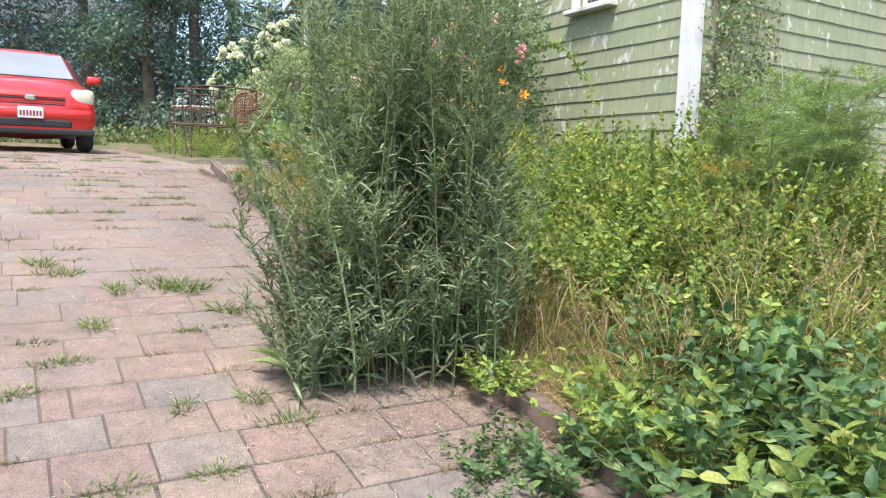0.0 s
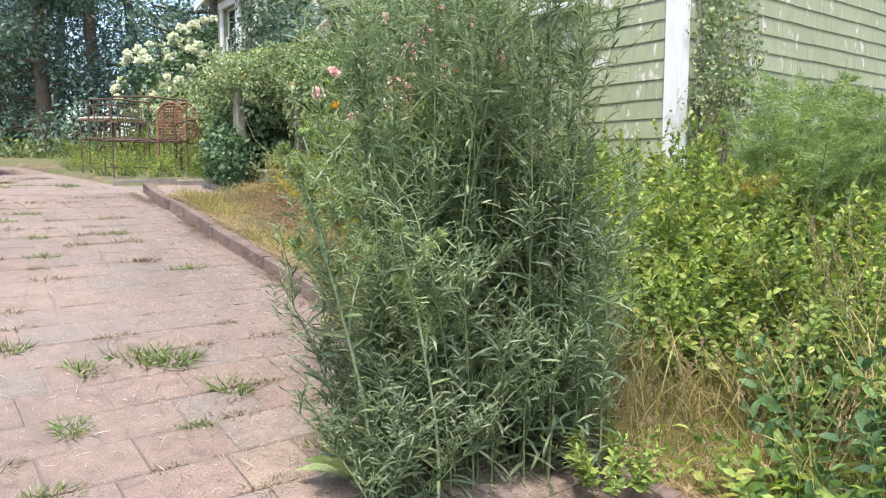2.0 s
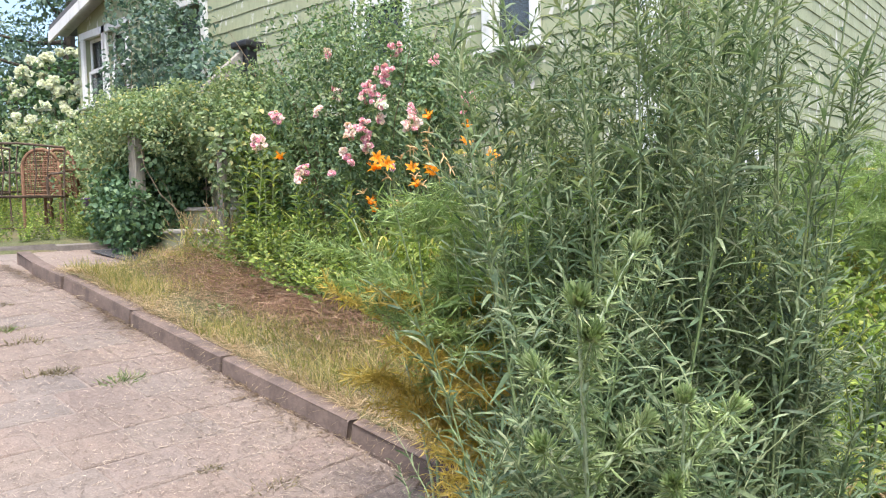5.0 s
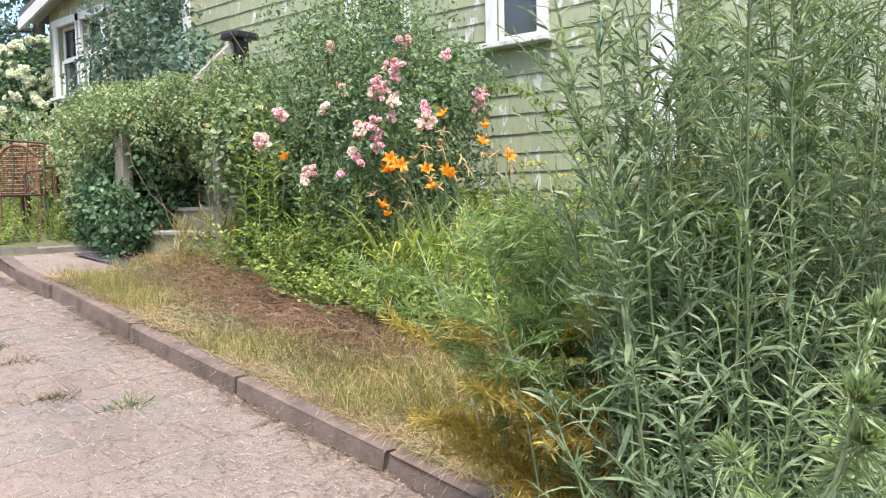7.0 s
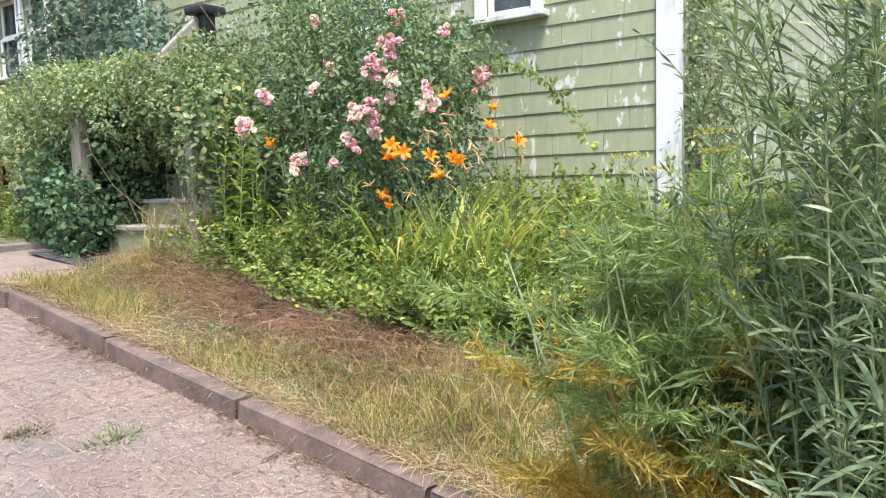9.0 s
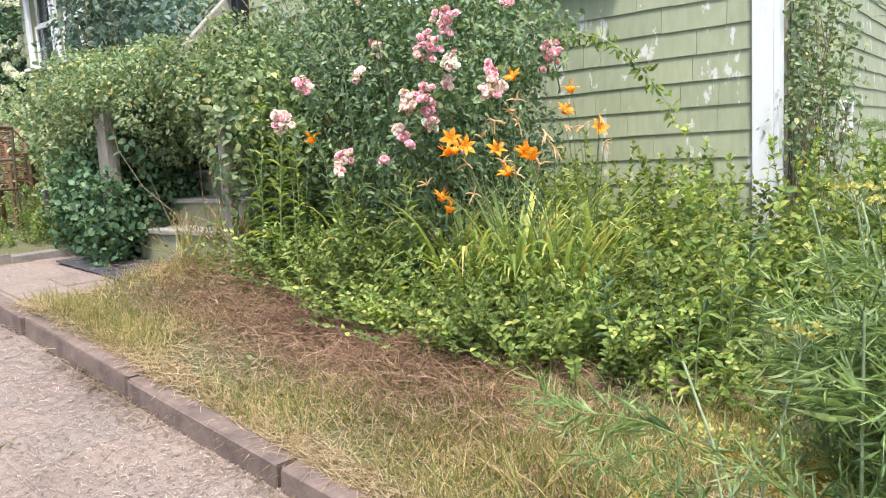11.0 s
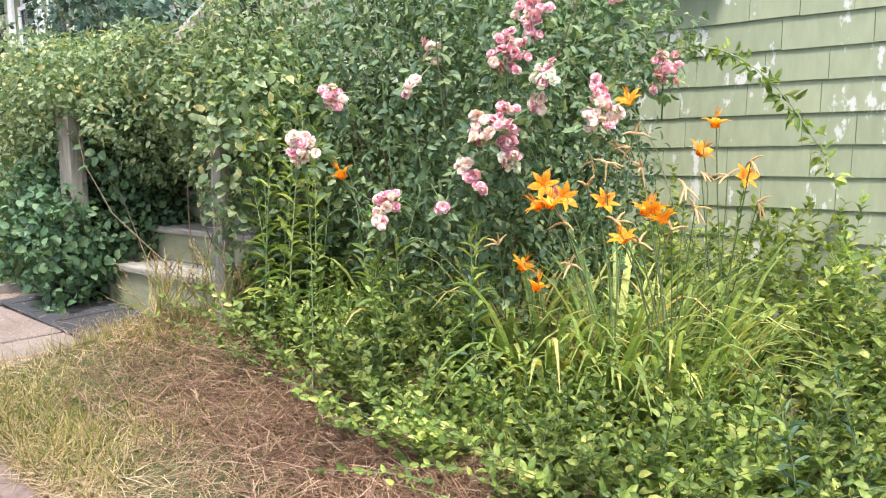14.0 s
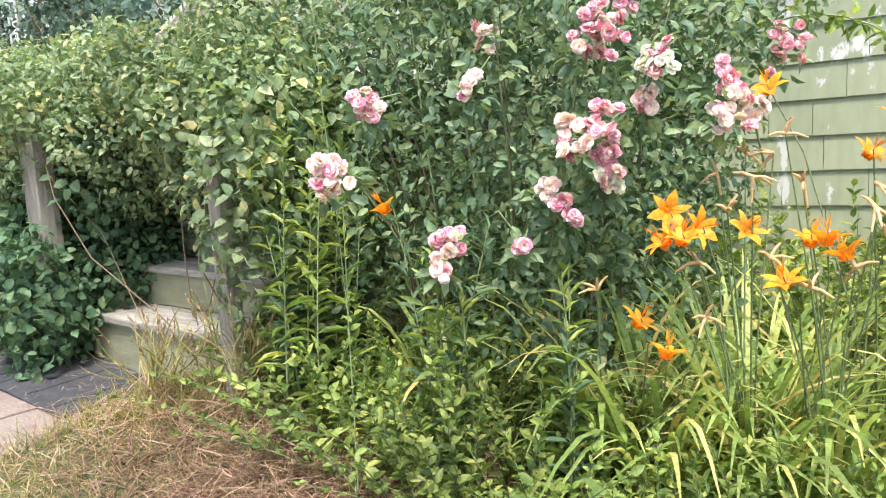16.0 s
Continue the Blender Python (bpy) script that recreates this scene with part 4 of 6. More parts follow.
_lab = "low leafy green plant crowding the garden bed"
bedA = [bed_plant(100 + k, (0, 0, -50), 40, 0.36, 0.50, M_BED, 0.050, 0.026, _lab, nodes_per_m=35) for k in range(4)]
bedB = [bed_plant(110 + k, (0, 0, -50), 34, 0.42, 0.80, M_BED if k == 0 else M_BRAMBLE, 0.060, 0.034, "bushy bramble plant with oval leaves in the bed", nodes_per_m=31) for k in range(3)]
_r = random.Random(11)
spots = []
# front edge of the bed, from the steps down to the corner
for x, y in [(3.55, 6.62), (3.48, 6.25), (3.42, 5.9), (3.85, 6.3), (3.85, 5.95), (3.38, 5.15), (3.45, 5.5), (3.55, 5.3), (3.6, 5.05), (3.55, 4.75), (4.4, 5.3), (3.75, 4.35), (3.42, 6.5), (3.42, 6.0), (3.42, 5.4), (3.46, 5.65), (3.6, 4.9), (3.82, 4.8), (3.75, 4.65), (4.15, 4.55), (3.95, 3.95)]:
    spots.append((x, y, "A", _r.uniform(0.8, 1.05)))
for x, y in [(3.15, 2.42), (3.05, 2.85), (3.4, 2.7), (3.45, 2.25), (3.35, 3.2), (3.75, 2.75), (3.7, 3.5), (4.55, 4.75), (4.95, 5.1), (5.25, 4.6), (4.45, 4.2), (4.9, 4.2), (5.35, 4.05), (4.2, 3.6), (4.65, 3.7), (5.1, 3.5), (5.6, 3.6), (3.95, 3.2), (4.35, 3.0), (4.85, 2.9), (5.4, 2.9), (6.0, 3.2), (6.3, 3.8), (4.0, 2.6), (4.5, 2.35), (5.1, 2.2), (5.7, 2.3), (6.5, 2.6), (3.7, 2.1), (4.15, 1.8), (4.7, 1.6), (5.4, 1.5), (6.2, 1.7), (7.1, 2.9), (7.2, 3.7), (7.9, 3.3), (8.2, 4.0), (5.3, 5.4), (4.75, 5.55), (3.5, 1.5), (3.9, 1.1), (4.6, 0.9), (5.4, 0.7), (5.35, 6.2), (6.9, 1.9)]:
    spots.append((x, y, "B", _r.uniform(0.85, 1.2) * (0.72 if x < 4.2 and y < 2.2 else 1.12 if x > 4.6 and 3.8 < y < 4.8 else 1)))
for x, y in [(2.6, 9.05), (3.0, 9.0), (3.35, 9.1), (3.4, 9.55), (2.5, 10.1), (3.0, 10.6), (3.5, 10.9), (3.1, 11.6), (2.45, 11.5), (3.6, 12.4), (2.9, 13.2), (3.8, 13.3), (4.6, 13.0), (4.9, 13.9), (4.1, 14.2), (3.2, 14.4)]:
    spots.append((x, y, "A" if y < 12 else "B", _r.uniform(0.6, 0.9)))
for i, (x, y, kind, s) in enumerate(spots):
    src = (bedA if kind == "A" else bedB)
    ob = copy_thing(src[i % len(src)], pose(x, y, float(ground(x, y)), 0, 0, _r.uniform(0, 360)))
    ob.scale = (s, s, s * _r.uniform(0.9, 1.1))

# dark broad-leaved weeds at the near end of the lawn
FORE = [bed_plant(130 + k, (0, 0, -50), 30, 0.30, 0.46, M_BED if k == 1 else M_FORE, 0.105, 0.05, "dark green broad-leaved weed beside the driveway", "broadleaf_weed", "weeds at the driveway edge", per=2, angle=70, nodes_per_m=24) for k in range(3)]
for i, (x, y, s) in enumerate([(1.95, 1.62, 0.55), (2.3, 1.55, 0.8), (2.25, 1.15, 0.85), (2.7, 1.45, 1.0), (2.6, 1.0, 1.0), (3.05, 1.2, 1.05), (3.1, 1.75, 0.95), (2.9, 0.7, 1.0), (3.4, 0.8, 1.0), (2.35, 0.7, 0.9), (3.3, 2.1, 0.9), (1.75, 1.75, 0.35), (1.58, 1.52, 0.3), (2.05, 2.12, 0.4)]):
    ob = copy_thing(FORE[i % 3], pose(x, y, float(ground(max(x, 2.2) if x > 2 else x, y)), 0, 0, _r.uniform(0, 360)))
    ob.scale = (s, s, s)
for ob in [*bedA, *bedB, *FORE]:
    for o in (*ob.children_recursive, ob):
        bpy.data.objects.remove(o)

# tall leafy stalks in the bed
def tall_stalks(seed, at, n, h, spread, label, ll=0.12, lw=0.026):
    pl = Plant(seed)
    r = pl.r
    for i in range(n):
        a, q = r.uniform(0, 6.28), r.uniform(0, 1) ** 0.5
        b = (math.cos(a) * q * spread, math.sin(a) * q * spread, -0.02)
        leafy_stem(pl, b, h * r.uniform(0.75, 1.1), r.normal(size=2) * 0.07, int(h * 19), ll, lw, M_BED if i % 3 else M_DEEP, LEAF, 62, 0.15, 0.0045, per=2, taper=0.45, droop=0.1)
    return pl.make("leafy_stalk", at, label, "plant", "tall leafy stalks in the bed")


for k, (x, y, n, h, sp) in enumerate([(3.42, 6.55, 9, 0.95, 0.16), (3.38, 5.95, 5, 0.85, 0.10), (3.50, 5.62, 4, 0.75, 0.08), (3.62, 6.75, 10, 1.1, 0.2), (3.6, 4.55, 3, 0.62, 0.1), (3.85, 4.2, 5, 0.7, 0.2), (4.15, 3.75, 5, 0.8, 0.25), (3.55, 4.1, 3, 0.45, 0.15)]):
    tall_stalks(150 + k, (x, y, float(ground(x, y))), n, h, sp, "tall leafy stalks with lance-shaped leaves in the bed")


def creeper_stem(seed, at, h, label):
    pl = Plant(seed)
    leafy_stem(pl, (0, 0, -0.02), h, (0.04, 0.02), 24, 0.036, 0.02, M_BED, LEAF, 60, 0.1, 0.003, per=2, taper=0.5)
    return pl.make("creeper_stem", at, label, "vine")


creeper_stem(170, (3.16, 6.16, float(ground(3.16, 6.16))), 1.85, "thin pale creeper stem rising in front of roses")

# roses on the porch rail
def rose_bush():
    pl = Plant(200)
    r = pl.r
    blobs = [((4.2, 6.3, 2.35), (0.75, 0.7, 0.85)), ((4.35, 5.92, 2.4), (0.55, 0.5, 0.7)), ((4.3, 6.9, 2.55), (0.7, 0.5, 0.85)), ((4.7, 6.55, 3.05), (0.7, 0.7, 0.55)), ((4.2, 6.05, 1.7), (0.55, 0.6, 0.5)), ((4.75, 5.85, 2.0), (0.4, 0.35, 0.55)), ((4.5, 5.55, 2.62), (0.32, 0.3, 0.32))]
    o = np.array([4.3, 6.3, 1.25])
    blobs = [((c[0] - o[0], c[1] - o[1], c[2] - o[2]), R) for c, R in blobs]
    shell(pl, blobs, 25000, 0.047, 0.024, M_ROSE, inner=0.35)
    for i in range(40):
        a = r.uniform(0, 6.28)
        b = np.array([math.cos(a) * 0.35, math.sin(a) * 0.4, -0.05])
        ln = stem_line(b, r.uniform(1.2, 2.1), b[:2] * r.uniform(0.5, 2.2), r, 8, 0.05)
        pl.tube(M_TWIG if i % 2 else M_STEM, ln, (0.007, 0.002), 5)
    # one long cane arching out past the wall
    t = np.linspace(0, 1, 14)[:, None]
    cane = np.array([0.35, -0.55, 1.15]) + t * np.array([0.15, -1.05, 0.15]) + t * (1 - t) * np.array([0, 0, 0.75]) + (t ** 3) * np.array([0, 0, -0.55])
    pl.tube(M_STEM, cane, (0.005, 0.002), 5)
    tt = r.uniform(0.2, 1, 130)
    P, T = along(cane, tt)
    D = unit(rand_dirs(130, r) + np.array([0, 0, -0.25]))
    pl.add(M_BED, leaves(P + D * 0.02, D, rand_dirs(130, r, 1.0), r.uniform(0.04, 0.075, 130), r.uniform(0.02, 0.032, 130)))
    # clusters: centre, spread, how many roses, tone
    heads = [((3.258, 6.10, 2.355), 0.055, 7, 0), ((3.10, 6.105, 2.165), 0.07, 9, 1), ((3.448, 5.885, 2.384), 0.04, 4, 1), ((3.776, 6.05, 2.564), 0.05, 5, 1), ((3.696, 5.623, 2.505), 0.085, 12, 0), ((3.83, 5.61, 2.66), 0.08, 10, 0), ((3.62, 5.42, 2.418), 0.05, 6, 2), ((3.735, 5.253, 2.28), 0.075, 11, 1), ((3.80, 5.30, 2.36), 0.05, 5, 0), ((4.41, 5.31, 2.47), 0.085, 9, 0), ((3.485, 5.596, 2.225), 0.06, 7, 1), ((3.56, 5.55, 2.26), 0.06, 7, 0),
             ((3.607, 5.555, 2.165), 0.055, 6, 0), ((3.60, 5.56, 2.10), 0.04, 4, 2), ((3.49, 5.67, 2.08), 0.045, 5, 1), ((3.50, 5.63, 2.02), 0.04, 4, 0), ((3.28, 5.877, 1.965), 0.055, 6, 0), ((3.24, 5.86, 1.91), 0.03, 3, 1), ((3.42, 5.72, 1.95), 0.03, 3, 0), ((3.66, 5.47, 2.31), 0.035, 4, 1), ((3.9, 6.3, 2.9), 0.05, 5, 1), ((4.1, 5.75, 2.9), 0.06, 6, 0), ((4.2, 5.45, 2.78), 0.05, 5, 0), ((3.72, 5.42, 1.98), 0.022, 2, 0)]
    for c, rad, count, tone in heads:
        for k in range(round(count * 2.1)):
            d = rand_dirs(1, r)[0] * np.array([0.8, 1, 1.1]) * rad * r.uniform(0.3, 1.0)
            kind = tone if r.uniform() < 0.7 else int(r.integers(2))
            V, F = rose(r, r.uniform(0.015, 0.023))
            pl.bits.append(("rose_bloom", (M_PINK, M_PALEPINK, M_CREAM)[kind], V + (np.array(c) + d - o), F, ("ruffled pink rose", "pale pink ruffled rose", "fading white rose")[kind]))
        for _ in range(2):
            e = np.array(c) - o
            s = e + np.array([0.35, 0.2, -0.12]) + r.normal(size=3) * 0.08
            pl.tube(M_STEM, np.array([s, (s + e) / 2 + np.array([0, 0, 0.06]), e]), (0.004, 0.002), 4)
        D = rand_dirs(26, r)
        pl.add(M_ROSE, leaves(np.array(c) - o + D * rad * 0.9 + np.array([0.07, 0.05, -0.03]), D, rand_dirs(26, r, 1.0), r.uniform(0.04, 0.06, 26), r.uniform(0.025, 0.035, 26)))
    pl.make("rose_bush", tuple(o), "large rambling rose bush with clusters of pink roses", "rose bush")


rose_bush()


# climbing vine over the stair rails
def climbing_vine(name, seed, blobs, n, mat, base, label, size=(0.06, 0.042), inner=0.45, twigs=30, zmin=None, category="vine"):
    pl = Plant(seed)
    o = np.array(base)
    shell(pl, [(tuple(np.array(c) - o), R) for c, R in blobs], n, size[0], size[1], mat, inner=inner, zmin=zmin)
    r = pl.r
    for i in range(twigs):
        c, R = blobs[i % len(blobs)]
        e = np.array(c) - o + rand_dirs(1, r)[0] * np.array(R) * 0.9
        s = np.array([e[0] * 0.4 + r.normal() * 0.1, e[1] * 0.4 + r.normal() * 0.1, 0.0])
        m = (s + e) / 2 + r.normal(size=3) * 0.15
        pl.tube(M_TWIG, np.array([s, (s + m) / 2 + r.normal(size=3) * 0.04, m, (m + e) / 2 + r.normal(size=3) * 0.05, e]), (0.0045, 0.0018), 4)
    return pl.make(name, base, label, category)


climbing_vine("climbing_vine", 300, [((3.55, 8.35, 2.50), (0.55, 0.45, 0.36)), ((3.9, 8.45, 2.55), (0.6, 0.55, 0.36)), ((3.6, 7.8, 2.62), (0.36, 0.5, 0.22)), ((4.0, 7.6, 2.56), (0.5, 0.5, 0.28)), ((3.75, 7.15, 2.5), (0.4, 0.32, 0.42)), ((3.42, 8.75, 2.4), (0.4, 0.35, 0.42)), ((3.42, 7.9, 2.36), (0.2, 0.3, 0.16)), ((3.62, 7.3, 2.25), (0.26, 0.26, 0.34)), ((3.8, 8.2, 2.1), (0.36, 0.14, 0.3)), ((3.95, 7.6, 2.18), (0.3, 0.5, 0.3)), ((3.62, 7.95, 2.2), (0.2, 0.2, 0.22))], 29000, M_VINE, (3.8, 8.3, 1.4), "tangled climbing vine arching over the porch steps", (0.042, 0.024), twigs=0)
climbing_vine("ivy", 310, [((3.14, 8.08, 1.62), (0.2, 0.15, 0.36)), ((3.30, 8.36, 1.62), (0.3, 0.34, 0.34)), ((3.3, 8.6, 1.95), (0.22, 0.25, 0.25)), ((3.5, 8.05, 2.2), (0.18, 0.18, 0.28)), ((4.1, 7.75, 2.35), (0.4, 0.5, 0.36)), ((4.4, 7.3, 2.3), (0.3, 0.4, 0.4)), ((3.55, 8.42, 1.75), (0.42, 0.34, 0.55)), ((3.85, 8.35, 1.9), (0.6, 0.22, 0.55)), ((3.35, 8.62, 1.62), (0.32, 0.3, 0.35)), ((4.5, 8.2, 2.2), (0.4, 0.5, 0.5)), ((3.62, 8.12, 1.68), (0.28, 0.12, 0.34)), ((3.85, 8.08, 1.95), (0.4, 0.12, 0.45))], 15000, M_DEEP, (3.7, 8.5, 1.42), "dark ivy covering the side of the porch steps", (0.055, 0.042), inner=0.3, twigs=0)
climbing_vine("rail_creeper", 320, [((3.34, 6.86, 2.05), (0.14, 0.14, 0.36)), ((3.5, 7.35, 2.42), (0.2, 0.3, 0.2)), ((3.3, 8.2, 2.48), (0.16, 0.2, 0.12)), ((3.75, 6.82, 1.9), (0.35, 0.2, 0.6)), ((3.62, 6.9, 2.35), (0.35, 0.26, 0.32))], 3800, M_VINE, (3.7, 6.85, 1.32), "green creeper hanging on the lower stair post", (0.055, 0.036), twigs=14)
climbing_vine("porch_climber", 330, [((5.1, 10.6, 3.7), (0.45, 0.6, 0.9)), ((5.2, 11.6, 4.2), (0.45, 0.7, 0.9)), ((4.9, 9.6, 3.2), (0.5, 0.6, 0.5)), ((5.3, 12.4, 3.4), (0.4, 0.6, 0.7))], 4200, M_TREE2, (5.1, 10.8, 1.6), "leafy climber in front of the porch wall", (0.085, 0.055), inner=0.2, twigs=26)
climbing_vine("bramble_thicket", 340, [((3.75, 9.4, 2.0), (0.6, 0.6, 0.6)), ((4.2, 10.3, 2.15), (0.8, 0.8, 0.7)), ((3.5, 8.95, 1.85), (0.4, 0.3, 0.45)), ((4.2, 11.6, 2.3), (0.9, 0.9, 0.6))], 9000, M_VINE, (4.0, 9.9, 1.5), "light green thicket beside the porch", (0.065, 0.036), twigs=24, category="shrub")
climbing_vine("corner_vine", 350, [((6.05, 4.35, 2.7), (0.3, 0.2, 0.9)), ((5.98, 4.4, 2.0), (0.35, 0.22, 0.5)), ((6.4, 4.4, 3.3), (0.5, 0.16, 0.5)), ((6.35, 4.22, 2.3), (0.35, 0.18, 0.7))], 3000, M_VINE, (6.0, 4.4, 1.0), "dry straggling vine climbing at the house corner", (0.045, 0.03), inner=0.1, twigs=70)
tagged(empty("weathered_pipe", 5.99, 4.48, 0.9, "grey weathered downpipe beside the corner board", "downpipe"))
_pp = bpy.data.objects["weathered_pipe"]
_V, _F = tubes([np.array([[0, 0, 0], [0.01, 0, 1.5], [0, 0.01, 3.0], [0, 0, 4.6]])], [(0.05, 0.05)], 10)
tri_mesh("pipe", _V, _F, M_POSTWOOD, _pp, smooth=True)


# day lilies
def daylily(seed, at, n_leaf, flowers, buds, label):
    pl = Plant(seed)
    r = pl.r
    a = r.uniform(0, 6.28, n_leaf)
    q = r.uniform(0, 0.13, n_leaf)
    P = np.stack([np.cos(a) * q, np.sin(a) * q, np.full(n_leaf, -0.02)], -1)
    el = r.uniform(1.5, 5.0, n_leaf)
    D = np.stack([np.cos(a), np.sin(a), el], -1)
    N = np.stack([-np.cos(a) * 1.0, -np.sin(a) * 1.0, np.full(n_leaf, 0.6)], -1)
    # each blade is an arching ribbon
    k = 8
    t = np.linspace(0, 1, k)[None, :, None]
    L = r.uniform(0.65, 1.2, n_leaf)[:, None, None]
    C = P[:, None, :] + unit(D)[:, None, :] * L * t + np.stack([np.cos(a) * 0.12, np.sin(a) * 0.12, -r.uniform(0.3, 0.68, n_leaf)], -1)[:, None, :] * L * t ** 2.4
    S = np.stack([-np.sin(a), np.cos(a), np.zeros(n_leaf)], -1)[:, None, :]
    w = (r.uniform(0.008, 0.014, n_leaf)[:, None, None]) * (1 - t ** 3 * 0.92)
    V = np.stack([C - S * w, C + S * w], 2).reshape(-1, 3)
    i = (np.arange(n_leaf) * k * 2)[:, None] + (np.arange(k - 1) * 2)[None]
    i = i.ravel()
    F = np.concatenate([np.stack([i, i + 1, i + 3], -1), np.stack([i, i + 3, i + 2], -1)])
    pl.add(M_STRAP, (V, F))
    base = np.array(at)
    for f in flowers:
        e = np.array(f) - base
        s = np.array([r.normal() * 0.05, r.normal() * 0.05, 0.0])
        pl.tube(M_STEM, np.array([s, s * 0.5 + np.array([e[0] * 0.25, e[1] * 0.25, e[2] * 0.45]), np.array([e[0] * 0.7, e[1] * 0.7, e[2] * 0.85]), e]), (0.0032, 0.0018), 5)
        face = unit(np.array([-0.35, -0.3, 0.75]) + r.normal(size=3) * 0.55)
        u = unit(np.cross(face, [0.2, 0.3, 0.9]))
        v = np.cross(face, u)
        w0 = r.uniform(0, 6)
        ang = w0 + np.arange(6) * np.pi / 3
        o = np.cos(ang)[:, None] * u + np.sin(ang)[:, None] * v
        Dp = unit(o * 0.72 + face * 0.75)
        Np = unit(face * 0.85 - o * 0.5)
        wid = np.where(np.arange(6) % 2 == 0, 0.032, 0.022)
        V1 = leaves(np.repeat((e - face * 0.03)[None], 6, 0), Dp, Np, np.full(6, 0.062), wid * 1.0, STRAP)
        fil = leaves(np.repeat(e[None], 5, 0), unit(face + r.normal(size=(5, 3)) * 0.25), rand_dirs(5, r), np.full(5, 0.05), np.full(5, 0.003), DIAMOND)
        V, F = join([V1, fil])
        pl.bits.append(("lily_flower", M_ORANGE, V, F, "open orange lily flower"))
    for f in buds:
        e = np.array(f) - base
        pl.tube(M_STEM, np.array([[0, 0, 0], [e[0] * 0.3, e[1] * 0.3, e[2] * 0.5], e]), (0.004, 0.002), 5)
        Vb = []
        for _ in range(4):
            D = unit(r.normal(size=3) * 0.8 + np.array([-0.3, -0.3, 0.2]))
            Vb.append(tubes([np.array([e, e + D * 0.028, e + D * 0.055 + np.array([0, 0, -0.01])])], [(0.0055, 0.0025)], 6))
        V, F = join(Vb)
        pl.bits.append(("lily_bud", M_BUD, V, F, "pale orange lily buds"))
    return pl.make("daylily", at, label, "daylily", "day lilies in the bed")


def lz(x, y):
    return (x, y, float(ground(x, y)))


daylily(400, lz(3.80, 5.5), 84, [(3.524, 5.44, 1.75), (3.461, 5.345, 1.70)], [(3.6, 5.3, 1.75)], "clump of strap-leaved day lilies with two orange flowers")
daylily(401, lz(3.88, 5.27), 84, [(3.50, 5.35, 2.03), (3.475, 5.31, 1.98), (3.53, 5.28, 1.99), (3.46, 5.36, 1.97)], [(3.55, 5.3, 1.9), (3.62, 5.25, 2.02), (3.85, 5.2, 2.15), (3.66, 5.2, 2.1)], "clump of day lilies with a bunch of orange flowers")
daylily(402, lz(4.0, 5.08), 64, [(3.677, 5.037, 1.96), (3.72, 5.08, 1.95), (3.66, 5.0, 1.93), (3.70, 5.22, 1.97), (3.62, 5.12, 1.86)], [(3.7, 4.98, 1.88), (3.74, 4.92, 1.95), (3.72, 5.1, 2.08), (3.8, 5.16, 2.2), (3.70, 4.94, 2.02), (3.66, 5.16, 1.9), (3.62, 5.06, 1.84)], "clump of day lilies with orange flowers and buds")
daylily(403, lz(4.25, 5.0), 36, [(4.14, 4.874, 2.046), (4.0, 4.99, 2.144), (3.93, 4.925, 2.245), (3.86, 5.22, 2.33)], [(4.0, 4.9, 2.05), (4.06, 4.84, 2.1), (3.96, 4.98, 2.06), (4.02, 4.8, 1.96)], "day lilies with long stems reaching towards the wall")
daylily(404, lz(3.62, 6.15), 14, [(3.232, 6.049, 2.075)], [(3.4, 6.0, 1.9)], "day lily with a single orange flower among stalks")
daylily(405, lz(3.85, 5.72), 40, [], [(3.6, 5.6, 1.8)], "clump of green strap-leaved day lilies")
daylily(406, lz(4.1, 5.35), 70, [], [(3.95, 5.3, 2.15), (3.85, 5.35, 2.1)], "clump of green day lily leaves behind flowers")


# white hydrangea
def hydrangea():
    pl = Plant(500)
    r = pl.r
    o = np.array([5.85, 16.4, float(ground(5.85, 16.4)) + 0.25])
    blobs = [((-0.5, 0.1, 1.1), (1.1, 1.0, 0.95)), ((0.35, 0.0, 1.55), (1.0, 0.9, 1.0)), ((-0.1, -0.2, 0.6), (1.1, 0.8, 0.7)), ((0.5, -0.5, 1.0), (0.8, 0.7, 0.9))]
    shell(pl, blobs, 6000, 0.12, 0.07, M_DEEP, inner=0.3)
    for i in range(24):
        a = r.uniform(0, 6.28)
        b = np.array([math.cos(a) * 0.25, math.sin(a) * 0.25, -0.4])
        pl.tube(M_TWIG, stem_line(b, r.uniform(1.5, 2.4), b[:2] * r.uniform(1, 3.5), r), (0.014, 0.005), 5)
    n = 0
    while n < 200:
        c, R = blobs[r.integers(len(blobs))]
        d = rand_dirs(1, r, 0.25)[0]
        if d[0] * 0.6 + d[1] * 0.8 > 0.35:
            continue
        p = np.array(c) + d * np.array(R) * r.uniform(0.95, 1.12)
        if p[2] < 0.55:
            continue
        V, F = bloom(r, r.uniform(0.055, 0.09), 22, 0.042, 0.85)
        pl.bits.append(("flower_panicle", M_CREAM, V + p, F, "creamy white flower panicle"))
        n += 1
    pl.make("hydrangea", tuple(o), "large hydrangea bush covered in creamy white flower heads", "hydrangea")


hydrangea()

